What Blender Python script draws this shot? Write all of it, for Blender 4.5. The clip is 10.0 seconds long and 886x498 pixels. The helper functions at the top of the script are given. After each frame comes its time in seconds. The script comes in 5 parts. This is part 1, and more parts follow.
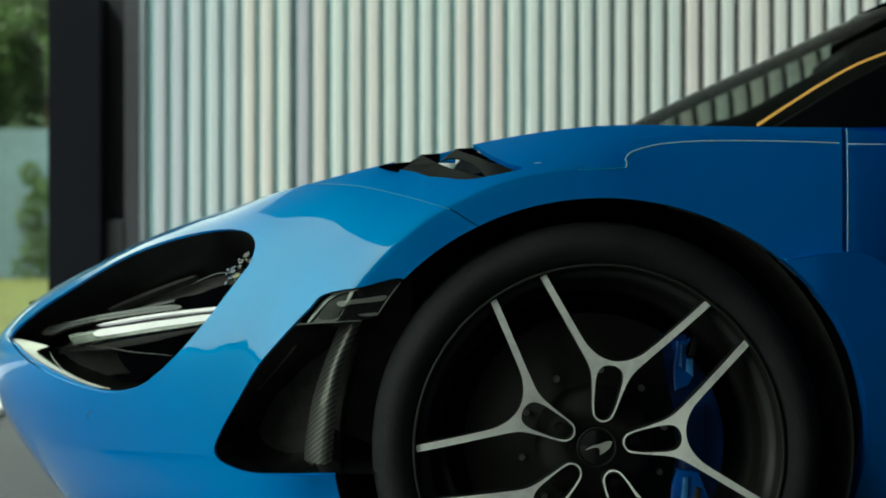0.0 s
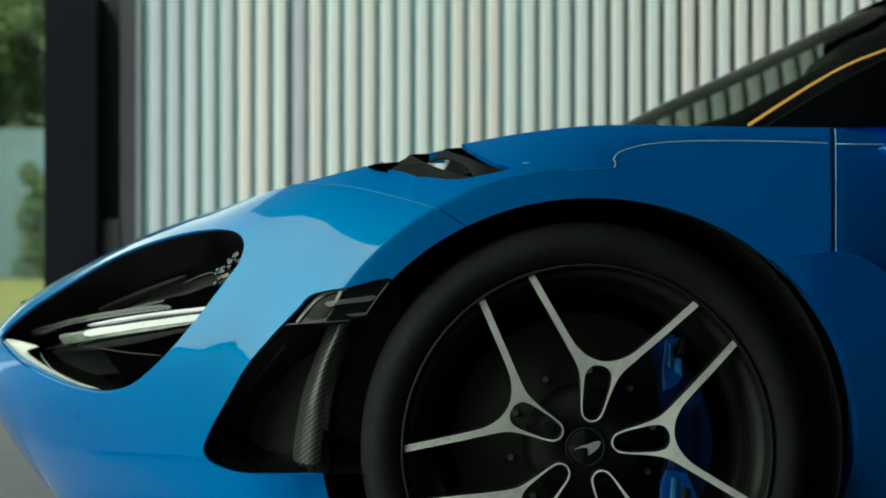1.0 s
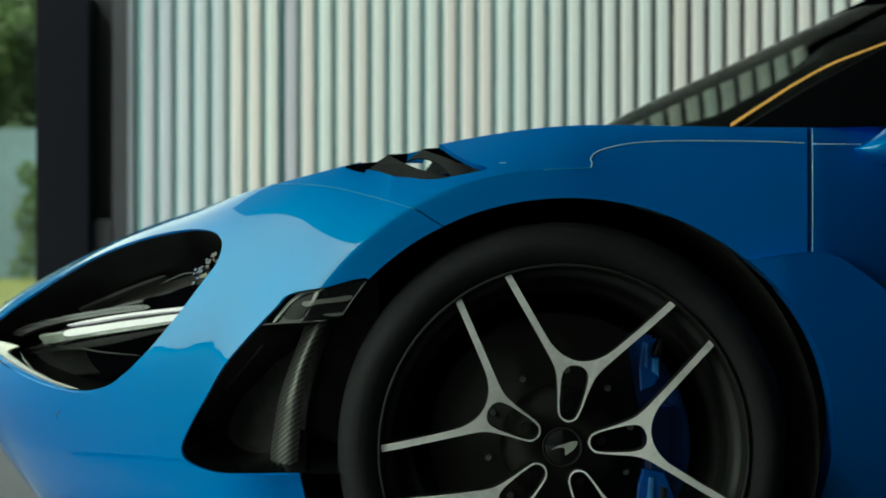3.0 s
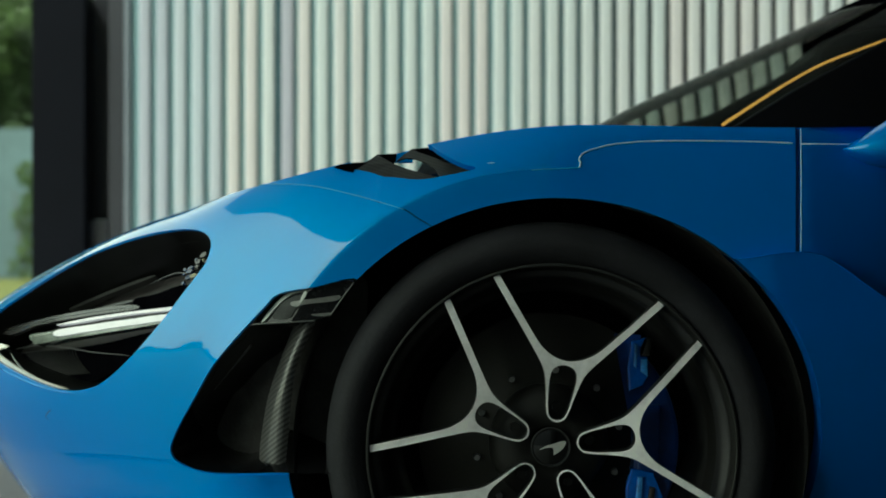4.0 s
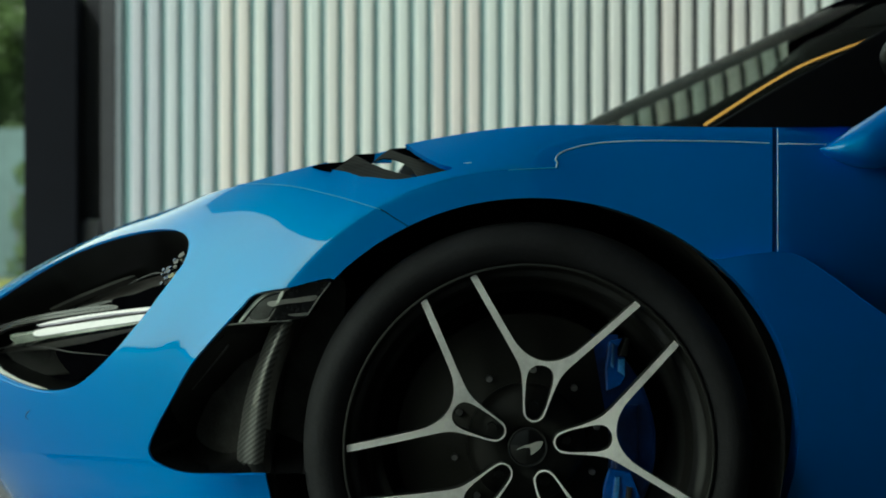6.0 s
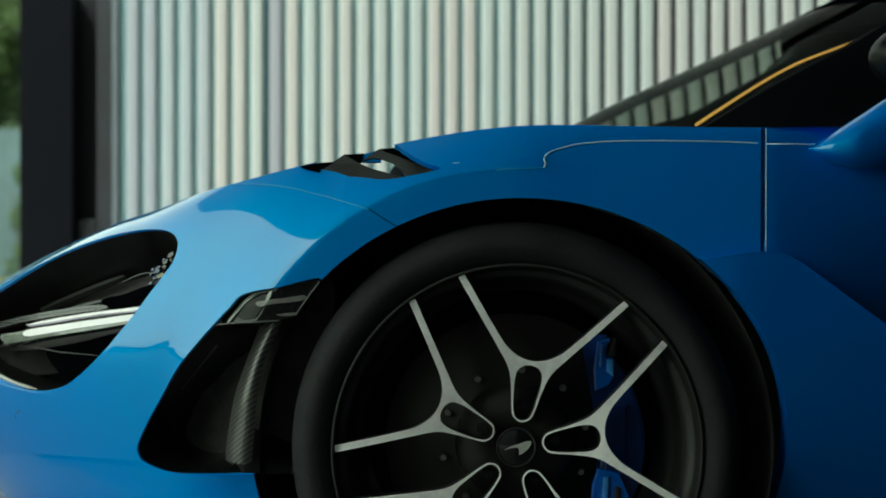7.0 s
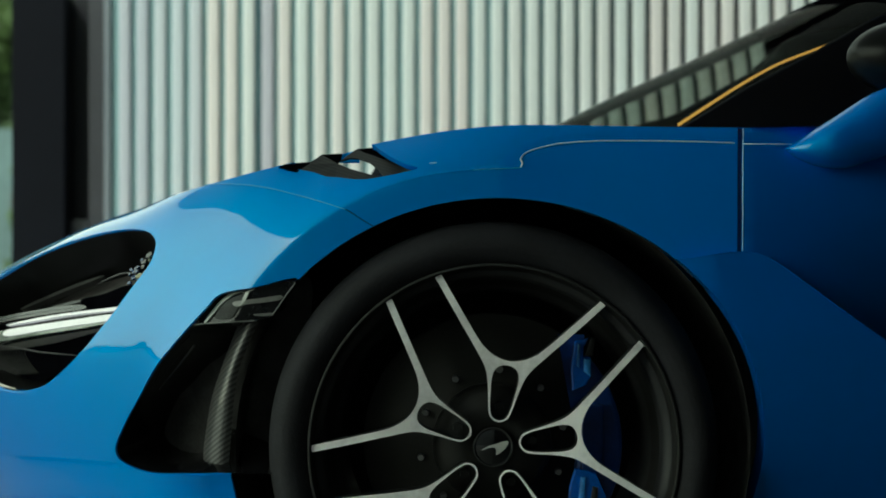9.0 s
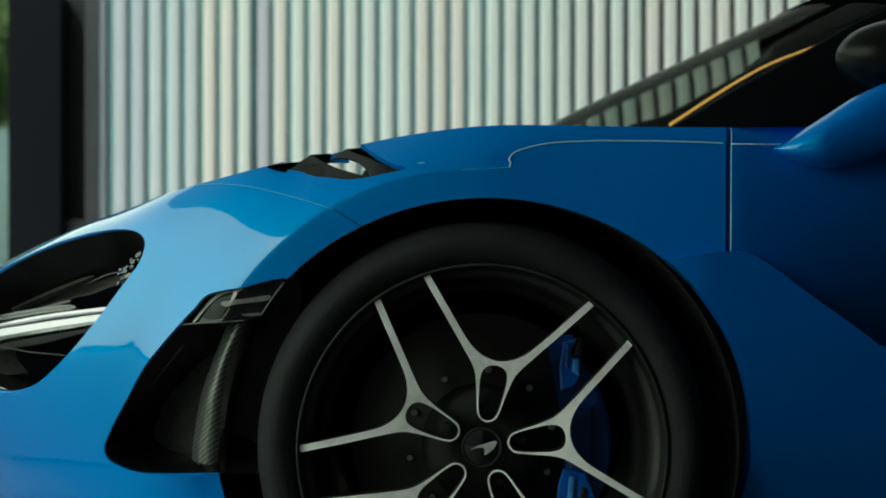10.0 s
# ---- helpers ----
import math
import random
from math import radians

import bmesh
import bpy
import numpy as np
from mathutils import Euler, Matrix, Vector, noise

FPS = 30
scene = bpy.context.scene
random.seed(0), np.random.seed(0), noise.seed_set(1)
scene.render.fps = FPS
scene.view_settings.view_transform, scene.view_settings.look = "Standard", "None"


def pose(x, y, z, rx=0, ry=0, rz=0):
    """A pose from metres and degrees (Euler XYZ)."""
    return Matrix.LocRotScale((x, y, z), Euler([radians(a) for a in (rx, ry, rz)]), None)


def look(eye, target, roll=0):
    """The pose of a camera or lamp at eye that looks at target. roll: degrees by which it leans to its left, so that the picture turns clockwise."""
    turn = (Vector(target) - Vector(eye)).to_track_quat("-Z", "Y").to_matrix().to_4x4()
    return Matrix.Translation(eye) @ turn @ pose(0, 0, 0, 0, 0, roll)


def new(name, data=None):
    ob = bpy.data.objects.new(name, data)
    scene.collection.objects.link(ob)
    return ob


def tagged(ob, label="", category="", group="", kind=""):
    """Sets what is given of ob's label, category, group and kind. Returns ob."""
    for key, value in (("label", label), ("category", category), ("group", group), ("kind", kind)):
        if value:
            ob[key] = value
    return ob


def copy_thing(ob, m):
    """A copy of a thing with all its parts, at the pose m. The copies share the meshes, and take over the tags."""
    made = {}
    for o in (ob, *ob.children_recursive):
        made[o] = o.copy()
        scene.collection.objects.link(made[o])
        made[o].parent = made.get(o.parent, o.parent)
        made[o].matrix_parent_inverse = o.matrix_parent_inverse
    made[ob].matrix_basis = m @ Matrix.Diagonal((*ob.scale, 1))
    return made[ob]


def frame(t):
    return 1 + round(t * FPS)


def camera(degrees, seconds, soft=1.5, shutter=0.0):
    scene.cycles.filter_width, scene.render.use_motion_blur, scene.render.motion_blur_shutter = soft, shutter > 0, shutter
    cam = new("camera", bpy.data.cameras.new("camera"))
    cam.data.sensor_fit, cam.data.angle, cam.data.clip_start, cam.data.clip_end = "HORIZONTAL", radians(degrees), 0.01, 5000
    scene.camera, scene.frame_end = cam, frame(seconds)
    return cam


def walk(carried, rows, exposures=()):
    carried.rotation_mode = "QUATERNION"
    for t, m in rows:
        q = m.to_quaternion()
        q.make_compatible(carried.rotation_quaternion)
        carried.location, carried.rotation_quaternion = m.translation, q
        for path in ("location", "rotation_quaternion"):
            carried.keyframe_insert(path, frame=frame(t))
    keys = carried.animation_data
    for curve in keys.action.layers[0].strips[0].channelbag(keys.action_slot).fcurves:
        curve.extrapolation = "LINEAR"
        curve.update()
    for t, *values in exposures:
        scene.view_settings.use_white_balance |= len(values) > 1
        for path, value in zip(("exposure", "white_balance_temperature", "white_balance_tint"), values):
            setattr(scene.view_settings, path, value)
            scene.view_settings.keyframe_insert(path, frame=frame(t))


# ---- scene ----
cam = camera(34.0, 10.0, soft=1.8)
cam.data.dof.use_dof = True
cam.data.dof.focus_distance = 2.07
cam.data.dof.aperture_fstop = 4.2
# a slider runs level along the car's flank
START, SPEED, EYE_Y, EYE_Z = -0.2229, 0.01667, -2.068, 0.607
walk(cam, [(t, pose(START + SPEED * t, EYE_Y, EYE_Z, 90, 0, 0)) for t in (0.0, 2.5, 5.0, 7.5, 10.0)],
     exposures=((0.0, 1.03, 5500, 3), (10.0, 1.03, 5500, 3)))

# ---- sky and sun ----
world = bpy.data.worlds.new("sky")
scene.world = world
world.use_nodes = True
wn = world.node_tree.nodes
sky = wn.new("ShaderNodeTexSky")
sky.sky_type, sky.sun_disc = "NISHITA", False
sky.air_density, sky.dust_density, sky.ozone_density = 1.3, 1.5, 1.0
SUN_UP, SUN_TURN = 52.0, -130.0
sky.sun_elevation, sky.sun_rotation = radians(SUN_UP), radians(SUN_TURN)
wn["Background"].inputs["Strength"].default_value = 0.182
haze = wn.new("ShaderNodeHueSaturation")
haze.inputs["Saturation"].default_value = 0.25
world.node_tree.links.new(sky.outputs["Color"], haze.inputs["Color"])
# thin warm haze over the whole sky
warm = wn.new("ShaderNodeVectorMath")
warm.operation = "MULTIPLY"
warm.inputs[1].default_value = (1.045, 1.035, 0.69)
world.node_tree.links.new(haze.outputs["Color"], warm.inputs[0])
world.node_tree.links.new(warm.outputs["Vector"], wn["Background"].inputs["Color"])
sun = new("sun", bpy.data.lights.new("sun", "SUN"))
sun.data.energy, sun.data.angle, sun.data.color = 1.35, radians(1.5), (1.0, 0.95, 0.88)
sun.matrix_world = look((0, 0, 0), (-math.sin(radians(SUN_TURN)) * math.cos(radians(SUN_UP)), -math.cos(radians(SUN_TURN)) * math.cos(radians(SUN_UP)), -math.sin(radians(SUN_UP))))


# ---- materials ----
def random_tint(m, low, high, green):
    """Each object of its own takes the paint a little lighter, darker or greener."""
    nt = m.node_tree
    b = nt.nodes["Principled BSDF"]
    source = b.inputs["Base Color"].links[0].from_socket
    info = nt.nodes.new("ShaderNodeObjectInfo")
    mixed = nt.nodes.new("ShaderNodeCombineXYZ")
    for k, (lo, hi) in enumerate(((high, low), (low + green, high), (low, high))):
        r = nt.nodes.new("ShaderNodeMapRange")
        r.inputs["To Min"].default_value, r.inputs["To Max"].default_value = lo, hi
        nt.links.new(info.outputs["Random"], r.inputs["Value"])
        nt.links.new(r.outputs["Result"], mixed.inputs[k])
    v = nt.nodes.new("ShaderNodeVectorMath")
    v.operation = "MULTIPLY"
    nt.links.new(source, v.inputs[0])
    nt.links.new(mixed.outputs["Vector"], v.inputs[1])
    nt.links.new(v.outputs["Vector"], b.inputs["Base Color"])


def material(name, color, rough=0.5, metal=0.0, coat=0.0, vary=0.0, scale=8.0, bump=0.0, bump_scale=60.0, spec=0.5, emit=0.0, stretch=(1, 1, 1)):
    m = bpy.data.materials.new(name)
    m.use_nodes = True
    nt = m.node_tree
    b = nt.nodes["Principled BSDF"]
    b.inputs["Base Color"].default_value = (*color, 1)
    b.inputs["Roughness"].default_value = rough
    b.inputs["Metallic"].default_value = metal
    b.inputs["Coat Weight"].default_value = coat
    b.inputs["Coat Roughness"].default_value = 0.02
    b.inputs["Specular IOR Level"].default_value = spec
    if emit:
        b.inputs["Emission Color"].default_value = (*color, 1)
        b.inputs["Emission Strength"].default_value = emit
    co = nt.nodes.new("ShaderNodeTexCoord")
    mp = nt.nodes.new("ShaderNodeMapping")
    mp.inputs["Scale"].default_value = stretch
    nt.links.new(co.outputs["Object"], mp.inputs["Vector"])
    if vary:
        mixed = None
        for k, (s, amount) in enumerate(((scale, vary), (scale * 7.3, vary * 0.5))):
            n = nt.nodes.new("ShaderNodeTexNoise")
            n.inputs["Scale"].default_value, n.inputs["Detail"].default_value = s, 5
            nt.links.new(mp.outputs["Vector"], n.inputs["Vector"])
            r = nt.nodes.new("ShaderNodeMapRange")
            r.inputs["From Min"].default_value, r.inputs["From Max"].default_value = 0.3, 0.7
            r.inputs["To Min"].default_value, r.inputs["To Max"].default_value = 1 - amount, 1 + amount
            nt.links.new(n.outputs["Fac"], r.inputs["Value"])
            v = nt.nodes.new("ShaderNodeVectorMath")
            v.operation = "MULTIPLY"
            if mixed is None:
                v.inputs[0].default_value = color
            else:
                nt.links.new(mixed, v.inputs[0])
            nt.links.new(r.outputs["Result"], v.inputs[1])
            mixed = v.outputs["Vector"]
        nt.links.new(mixed, b.inputs["Base Color"])
    if bump:
        n = nt.nodes.new("ShaderNodeTexNoise")
        n.inputs["Scale"].default_value, n.inputs["Detail"].default_value = bump_scale, 6
        nt.links.new(mp.outputs["Vector"], n.inputs["Vector"])
        bp = nt.nodes.new("ShaderNodeBump")
        bp.inputs["Strength"].default_value, bp.inputs["Distance"].default_value = bump, 0.01
        nt.links.new(n.outputs["Fac"], bp.inputs["Height"])
        nt.links.new(bp.outputs["Normal"], b.inputs["Normal"])
    return m


def carbon_weave(name, coat=0.8, rough=0.35, low=0.004, high=0.026, bands=60, relief=0.0, slope=35):
    """Twill carbon: fine bands that climb at an angle, broken up by the crossing threads, under a clear coat."""
    m = material(name, (0.03, 0.03, 0.032), rough=rough, coat=coat)
    nt = m.node_tree
    b = nt.nodes["Principled BSDF"]
    co = nt.nodes.new("ShaderNodeTexCoord")
    waves = []
    for turn, pitch in ((slope, bands), (slope - 90, bands * 1.6)):
        dot = nt.nodes.new("ShaderNodeVectorMath")
        dot.operation = "DOT_PRODUCT"
        dot.inputs[1].default_value = (-math.sin(radians(turn)), 0.15, math.cos(radians(turn)))
        nt.links.new(co.outputs["Object"], dot.inputs[0])
        w = nt.nodes.new("ShaderNodeTexWave")
        w.inputs["Scale"].default_value, w.inputs["Distortion"].default_value = pitch, 0.25
        nt.links.new(dot.outputs["Value"], w.inputs["Vector"])
        waves.append(w)
    mix = nt.nodes.new("ShaderNodeMath")
    mix.operation = "MULTIPLY_ADD"
    mix.inputs[1].default_value = 0.15
    nt.links.new(waves[1].outputs["Fac"], mix.inputs[0])
    nt.links.new(waves[0].outputs["Fac"], mix.inputs[2])
    r = nt.nodes.new("ShaderNodeMapRange")
    r.inputs["From Max"].default_value = 1.15
    r.inputs["To Min"].default_value, r.inputs["To Max"].default_value = low, high
    nt.links.new(mix.outputs["Value"], r.inputs["Value"])
    if relief:
        bp = nt.nodes.new("ShaderNodeBump")
        bp.inputs["Strength"].default_value, bp.inputs["Distance"].default_value = relief, 0.001
        nt.links.new(mix.outputs["Value"], bp.inputs["Height"])
        nt.links.new(bp.outputs["Normal"], b.inputs["Normal"])
    nt.links.new(r.outputs["Result"], b.inputs["Base Color"])
    return m


def pearl_paint(name, body, flake, share):
    """Car paint: a blue body colour with greener metal flakes in it, all under one clear coat."""
    m = material(name, body, rough=0.5, coat=1.0, vary=0.03, scale=5, spec=0.1)
    nt = m.node_tree
    a = nt.nodes["Principled BSDF"]
    b = nt.nodes.new("ShaderNodeBsdfPrincipled")
    b.inputs["Base Color"].default_value = (*flake, 1)
    b.inputs["Metallic"].default_value, b.inputs["Roughness"].default_value = 1.0, 0.64
    b.inputs["Coat Weight"].default_value = 1.0
    for q in (a, b):
        q.inputs["Coat IOR"].default_value, q.inputs["Coat Roughness"].default_value = 1.52, 0.015
    mix = nt.nodes.new("ShaderNodeMixShader")
    mix.inputs["Fac"].default_value = share
    nt.links.new(a.outputs["BSDF"], mix.inputs[1])
    nt.links.new(b.outputs["BSDF"], mix.inputs[2])
    nt.links.new(mix.outputs["Shader"], nt.nodes["Material Output"].inputs["Surface"])
    return m


def window_glass(name, tint, gloss=1.05, bend=1.0022):
    """Window glass: tints and very slightly bends the view, and mirrors at grazing angles."""
    m = bpy.data.materials.new(name)
    m.use_nodes = True
    nt = m.node_tree
    nt.nodes.remove(nt.nodes["Principled BSDF"])
    f = nt.nodes.new("ShaderNodeFresnel")
    f.inputs["IOR"].default_value = gloss
    tr, gl, mix = nt.nodes.new("ShaderNodeBsdfRefraction"), nt.nodes.new("ShaderNodeBsdfGlossy"), nt.nodes.new("ShaderNodeMixShader")
    tr.inputs["Color"].default_value = (*tint, 1)
    tr.inputs["Roughness"].default_value, tr.inputs["IOR"].default_value = 0.0, bend
    gl.inputs["Roughness"].default_value = 0.01
    nt.links.new(f.outputs["Fac"], mix.inputs["Fac"])
    nt.links.new(tr.outputs["BSDF"], mix.inputs[1])
    nt.links.new(gl.outputs["BSDF"], mix.inputs[2])
    nt.links.new(mix.outputs["Shader"], nt.nodes["Material Output"].inputs["Surface"])
    return m


BLUE = pearl_paint("blue_paint", (0.0, 0.099, 0.81), (0.005, 0.485, 0.73), 0.41)
# paler blues that put the light on panel edges into colour
BLUE_EDGE = material("lit_edge_pale_blue", (0.48, 0.76, 0.95), rough=0.3, coat=1.0)
BLUE_SEAM = material("lit_edge_blue", (0.07, 0.42, 0.78), rough=0.4, coat=0.3)
BLACK_TRIM = material("black_plastic", (0.012, 0.012, 0.013), rough=0.45, vary=0.2, scale=20)
VOID = material("duct_black", (0.002, 0.002, 0.003), rough=1.0, vary=0.3, scale=30, spec=0.0)
LINER = material("arch_liner", (0.045, 0.044, 0.044), rough=0.9, vary=0.3, scale=30, spec=0.1)
GLOSS_BLACK = material("gloss_black", (0.006, 0.006, 0.007), rough=0.12, coat=0.5)
CAP_BLACK = material("mirror_black", (0.005, 0.005, 0.005), rough=0.3, spec=0.14, vary=0.1)
CARBON_VANE = carbon_weave("carbon_vane_twill", 0.4, 0.4, 0.006, 0.10, 50, 0.3, 35)
CARBON_LINED = carbon_weave("carbon_lined", 0.0, 0.65, 0.006, 0.022, 52, 0.0, -24)
RUBBER = material("tyre_rubber", (0.016, 0.016, 0.020), rough=0.75, vary=0.25, scale=14, bump=0.12, bump_scale=220, spec=0.22)
RIM_BLACK = material("rim_black", (0.015, 0.0147, 0.0145), rough=0.5, spec=0.3, vary=0.15, scale=12)
RIM_LIP = material("rim_lip_grey", (0.034, 0.034, 0.037), rough=0.5, metal=0.2, vary=0.1)
RIM_DIM = material("rim_barrel_grey", (0.018, 0.018, 0.019), rough=0.5, vary=0.15)
MARK = material("silver_mark", (0.55, 0.55, 0.54), rough=0.4, metal=0.3)
MACHINED = material("machined_alloy", (0.94, 0.925, 0.96), rough=0.38, metal=0.12, vary=0.17, scale=15, bump=0.08, bump_scale=500)
IRON = material("disc_iron", (0.014, 0.0138, 0.0132), rough=0.6, spec=0.2, vary=0.15, scale=20)
STEEL = material("bolt_steel", (0.25, 0.25, 0.25), rough=0.4, metal=0.9)
CALIPER = material("caliper_blue", (0.008, 0.10, 0.50), rough=0.25, coat=1.0, vary=0.25, scale=18)
CALIPER_DARK = material("caliper_navy", (0.004, 0.03, 0.17), rough=0.35, coat=0.5, vary=0.3, scale=18)
# paler caliper blue that stands for highlights
CALIPER_LIGHT = material("caliper_highlight_blue", (0.05, 0.24, 0.66), rough=0.25, coat=1.0, vary=0.3, scale=40)
SCREEN = window_glass("windscreen_glass", (0.50, 0.54, 0.50), 1.02)
DARK_GLASS = material("dark_side_glass", (0.002, 0.002, 0.003), rough=0.3, spec=0.05)
SILVER = material("lamp_silver", (0.4, 0.41, 0.4), rough=0.25, metal=0.9)
LIGHT_BAR = material("light_guide", (0.86, 0.83, 0.82), rough=0.2, coat=0.5, vary=0.06, scale=20, emit=0.1)
LIGHT_EDGE = material("light_guide_edge", (0.17, 0.19, 0.17), rough=0.15, coat=0.8, vary=0.25, scale=30)
# stretched tone noise stands in for soft reflections in the bowl
BOWL = material("lamp_bowl", (0.016, 0.0135, 0.014), rough=0.4, vary=0.8, scale=9, spec=0.25, stretch=(1, 1, 4))
# pale cream puts the lip's sky reflection into its colour
LIP_CREAM = material("lip_cream", (0.80, 0.80, 0.74), rough=0.22, coat=0.8, vary=0.03)
LAMP_BLACK = material("lamp_black", (0.004, 0.004, 0.004), rough=0.3, vary=0.2, scale=25, spec=0.12)
BLADE = material("lamp_blade_grey", (0.035, 0.033, 0.034), rough=0.25, coat=0.5, vary=0.4, scale=12)
BLUE_GLASS = material("blue_glass", (0.02, 0.05, 0.14), rough=0.15, coat=0.5)
YELLOW_GLASS = material("yellow_glass", (0.22, 0.21, 0.10), rough=0.2)
LAMP_SMOKE = material("smoked_lens", (0.007, 0.007, 0.008), rough=0.16, coat=0.0, vary=0.5, scale=30, spec=0.3)
LAMP_GREY = material("lamp_grey_glass", (0.038, 0.04, 0.041), rough=0.5, spec=0.1, vary=0.35, scale=40)
LAMP_PALE = material("lamp_pale_silver", (0.15, 0.15, 0.15), rough=0.4, metal=0.0, vary=0.2, scale=40)
RIB_BLACK = material("lamp_rib_black", (0.009, 0.009, 0.009), rough=0.4, vary=0.3, scale=25, spec=0.2)
BOWL_GREY = material("lamp_bowl_grey", (0.02, 0.0195, 0.019), rough=0.35, vary=0.3, scale=25)
DIM_SILVER = material("lamp_dim_silver", (0.10, 0.10, 0.105), rough=0.3, metal=0.8)
# glow added to keep the trim bright behind glass; it is no lamp
ORANGE = material("orange_trim", (0.95, 0.46, 0.08), rough=0.4, emit=0.6)
CABIN = material("cabin_black", (0.01, 0.01, 0.012), rough=0.75, vary=0.2, scale=12)
SLAT = material("pale_wall_paint", (0.66, 0.652, 0.615), rough=0.5, vary=0.05, scale=3, stretch=(3, 3, 0.3))
random_tint(SLAT, 0.95, 1.025, 0.012)
# shade beside the column put into the paint; rib 8 is just greyer
SLAT_GREY = material("grey_shaded_wall_paint", (0.455, 0.465, 0.505), rough=0.5, vary=0.06, scale=3, stretch=(3, 3, 0.3))
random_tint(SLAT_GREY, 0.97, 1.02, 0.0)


# a lighter step of the same painted shade
SLAT_COOL = material("cool_shaded_wall_paint", (0.515, 0.55, 0.57), rough=0.5, vary=0.06, scale=3, stretch=(3, 3, 0.3))
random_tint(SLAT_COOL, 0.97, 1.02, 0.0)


def shaded_sheet(name, first, second, x0, x1):
    """A sheet colour that darkens along x: the grooves' shade is painted into it."""
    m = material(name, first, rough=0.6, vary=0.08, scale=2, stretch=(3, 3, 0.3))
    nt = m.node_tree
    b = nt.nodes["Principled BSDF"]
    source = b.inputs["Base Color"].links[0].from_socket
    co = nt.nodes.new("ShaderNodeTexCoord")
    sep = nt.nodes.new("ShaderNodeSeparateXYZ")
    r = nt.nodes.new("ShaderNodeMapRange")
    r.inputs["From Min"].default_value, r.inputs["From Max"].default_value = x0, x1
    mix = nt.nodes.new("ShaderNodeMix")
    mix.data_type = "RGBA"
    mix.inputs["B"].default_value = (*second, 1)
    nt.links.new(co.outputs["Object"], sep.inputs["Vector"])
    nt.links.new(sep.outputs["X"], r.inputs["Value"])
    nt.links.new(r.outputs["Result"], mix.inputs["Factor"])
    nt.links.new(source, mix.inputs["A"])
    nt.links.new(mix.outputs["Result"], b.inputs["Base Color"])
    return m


# the darker end colour stands for the deep shade in the grooves
VALLEY = shaded_sheet("teal_sheet_shaded", (0.22, 0.345, 0.35), (0.03, 0.04, 0.046), 0.1, 0.9)
JOINT = material("dark_joint", (0.05, 0.11, 0.12), rough=0.6, vary=0.2, scale=3)
NAVY = material("dark_navy_metal", (0.0035, 0.004, 0.0068), rough=0.65, vary=0.12, scale=2, bump=0.03, spec=0.08)
BLACK_GAP = material("black_reveal", (0.006, 0.006, 0.008), rough=0.8, vary=0.2)
ASPHALT = material("dark_asphalt", (0.05, 0.051, 0.053), rough=0.85, vary=0.2, scale=1.5, bump=0.3, bump_scale=80)
WORN_ASPHALT = material("worn_asphalt", (0.095, 0.097, 0.10), rough=0.85, vary=0.2, scale=1.5, bump=0.3, bump_scale=80)
LIGHT_PAVING = material("pale_paving", (0.145, 0.147, 0.142), rough=0.75, vary=0.1, scale=3, bump=0.15, bump_scale=90)
PAVING = material("grey_paving", (0.065, 0.066, 0.068), rough=0.8, vary=0.12, scale=2, bump=0.2, bump_scale=90)
# grey chosen to lift the wing's reflection of the wall behind
CONCRETE = material("plain_concrete", (0.17, 0.18, 0.20), rough=0.85, vary=0.2, scale=1.5, bump=0.2, bump_scale=60)
LAWN = material("lawn_green", (0.12, 0.13, 0.02), rough=0.9, vary=0.35, scale=3, bump=0.5, bump_scale=40)
FENCE = material("blue_grey_fence", (0.085, 0.135, 0.15), rough=0.5, vary=0.15, scale=0.7)
SOFFIT = material("soffit_white", (0.72, 0.73, 0.73), rough=0.7, vary=0.1, scale=1)
LEAF = material("leaf_green", (0.055, 0.10, 0.015), rough=0.6, vary=0.5, scale=1.3)
LEAF_DARK = material("leaf_dark", (0.03, 0.055, 0.015), rough=0.6, vary=0.5, scale=1.3)
BARK = material("bark", (0.10, 0.07, 0.05), rough=0.9, vary=0.3, scale=8, bump=0.4, bump_scale=25)
CLAY = material("terracotta", (0.32, 0.17, 0.11), rough=0.8, vary=0.2, scale=2)
WHITE_LINE = material("white_kerb", (0.62, 0.62, 0.6), rough=0.7, vary=0.1, scale=5)


# ---- mesh helpers ----
def finish(name, bm, mat, smooth_faces=True):
    me = bpy.data.meshes.new(name)
    bm.to_mesh(me)
    bm.free()
    for m in mat if isinstance(mat, (list, tuple)) else (mat,):
        me.materials.append(m)
    me.shade_smooth() if smooth_faces else me.shade_flat()
    return new(name, me)


def part(name, bm, mat, parent, label="", smooth_faces=True):
    ob = finish(name, bm, mat, smooth_faces)
    ob.parent = parent
    return tagged(ob, label)


def thing(name, label, category, at=(0, 0, 0), group="", kind=""):
    ob = new(name)
    ob.location = at
    ob.empty_display_size = 0.1
    return tagged(ob, label, category, group, kind)


def box(bm, lo, hi, bevel=0.0, index=0):
    r = bmesh.ops.create_cube(bm, size=1)
    vs = r["verts"]
    for v in vs:
        v.co = Vector([lo[i] + (v.co[i] + 0.5) * (hi[i] - lo[i]) for i in range(3)])
    if bevel:
        es = list({e for v in vs for e in v.link_edges})
        bmesh.ops.bevel(bm, geom=es, offset=bevel, segments=2, affect="EDGES", profile=0.6)
    return bm


def block(name, lo, hi, mat, label="", category="", kind="structure", bevel=0.004):
    bm = bmesh.new()
    box(bm, lo, hi, bevel)
    return tagged(finish(name, bm, mat, False), label, category, kind=kind)


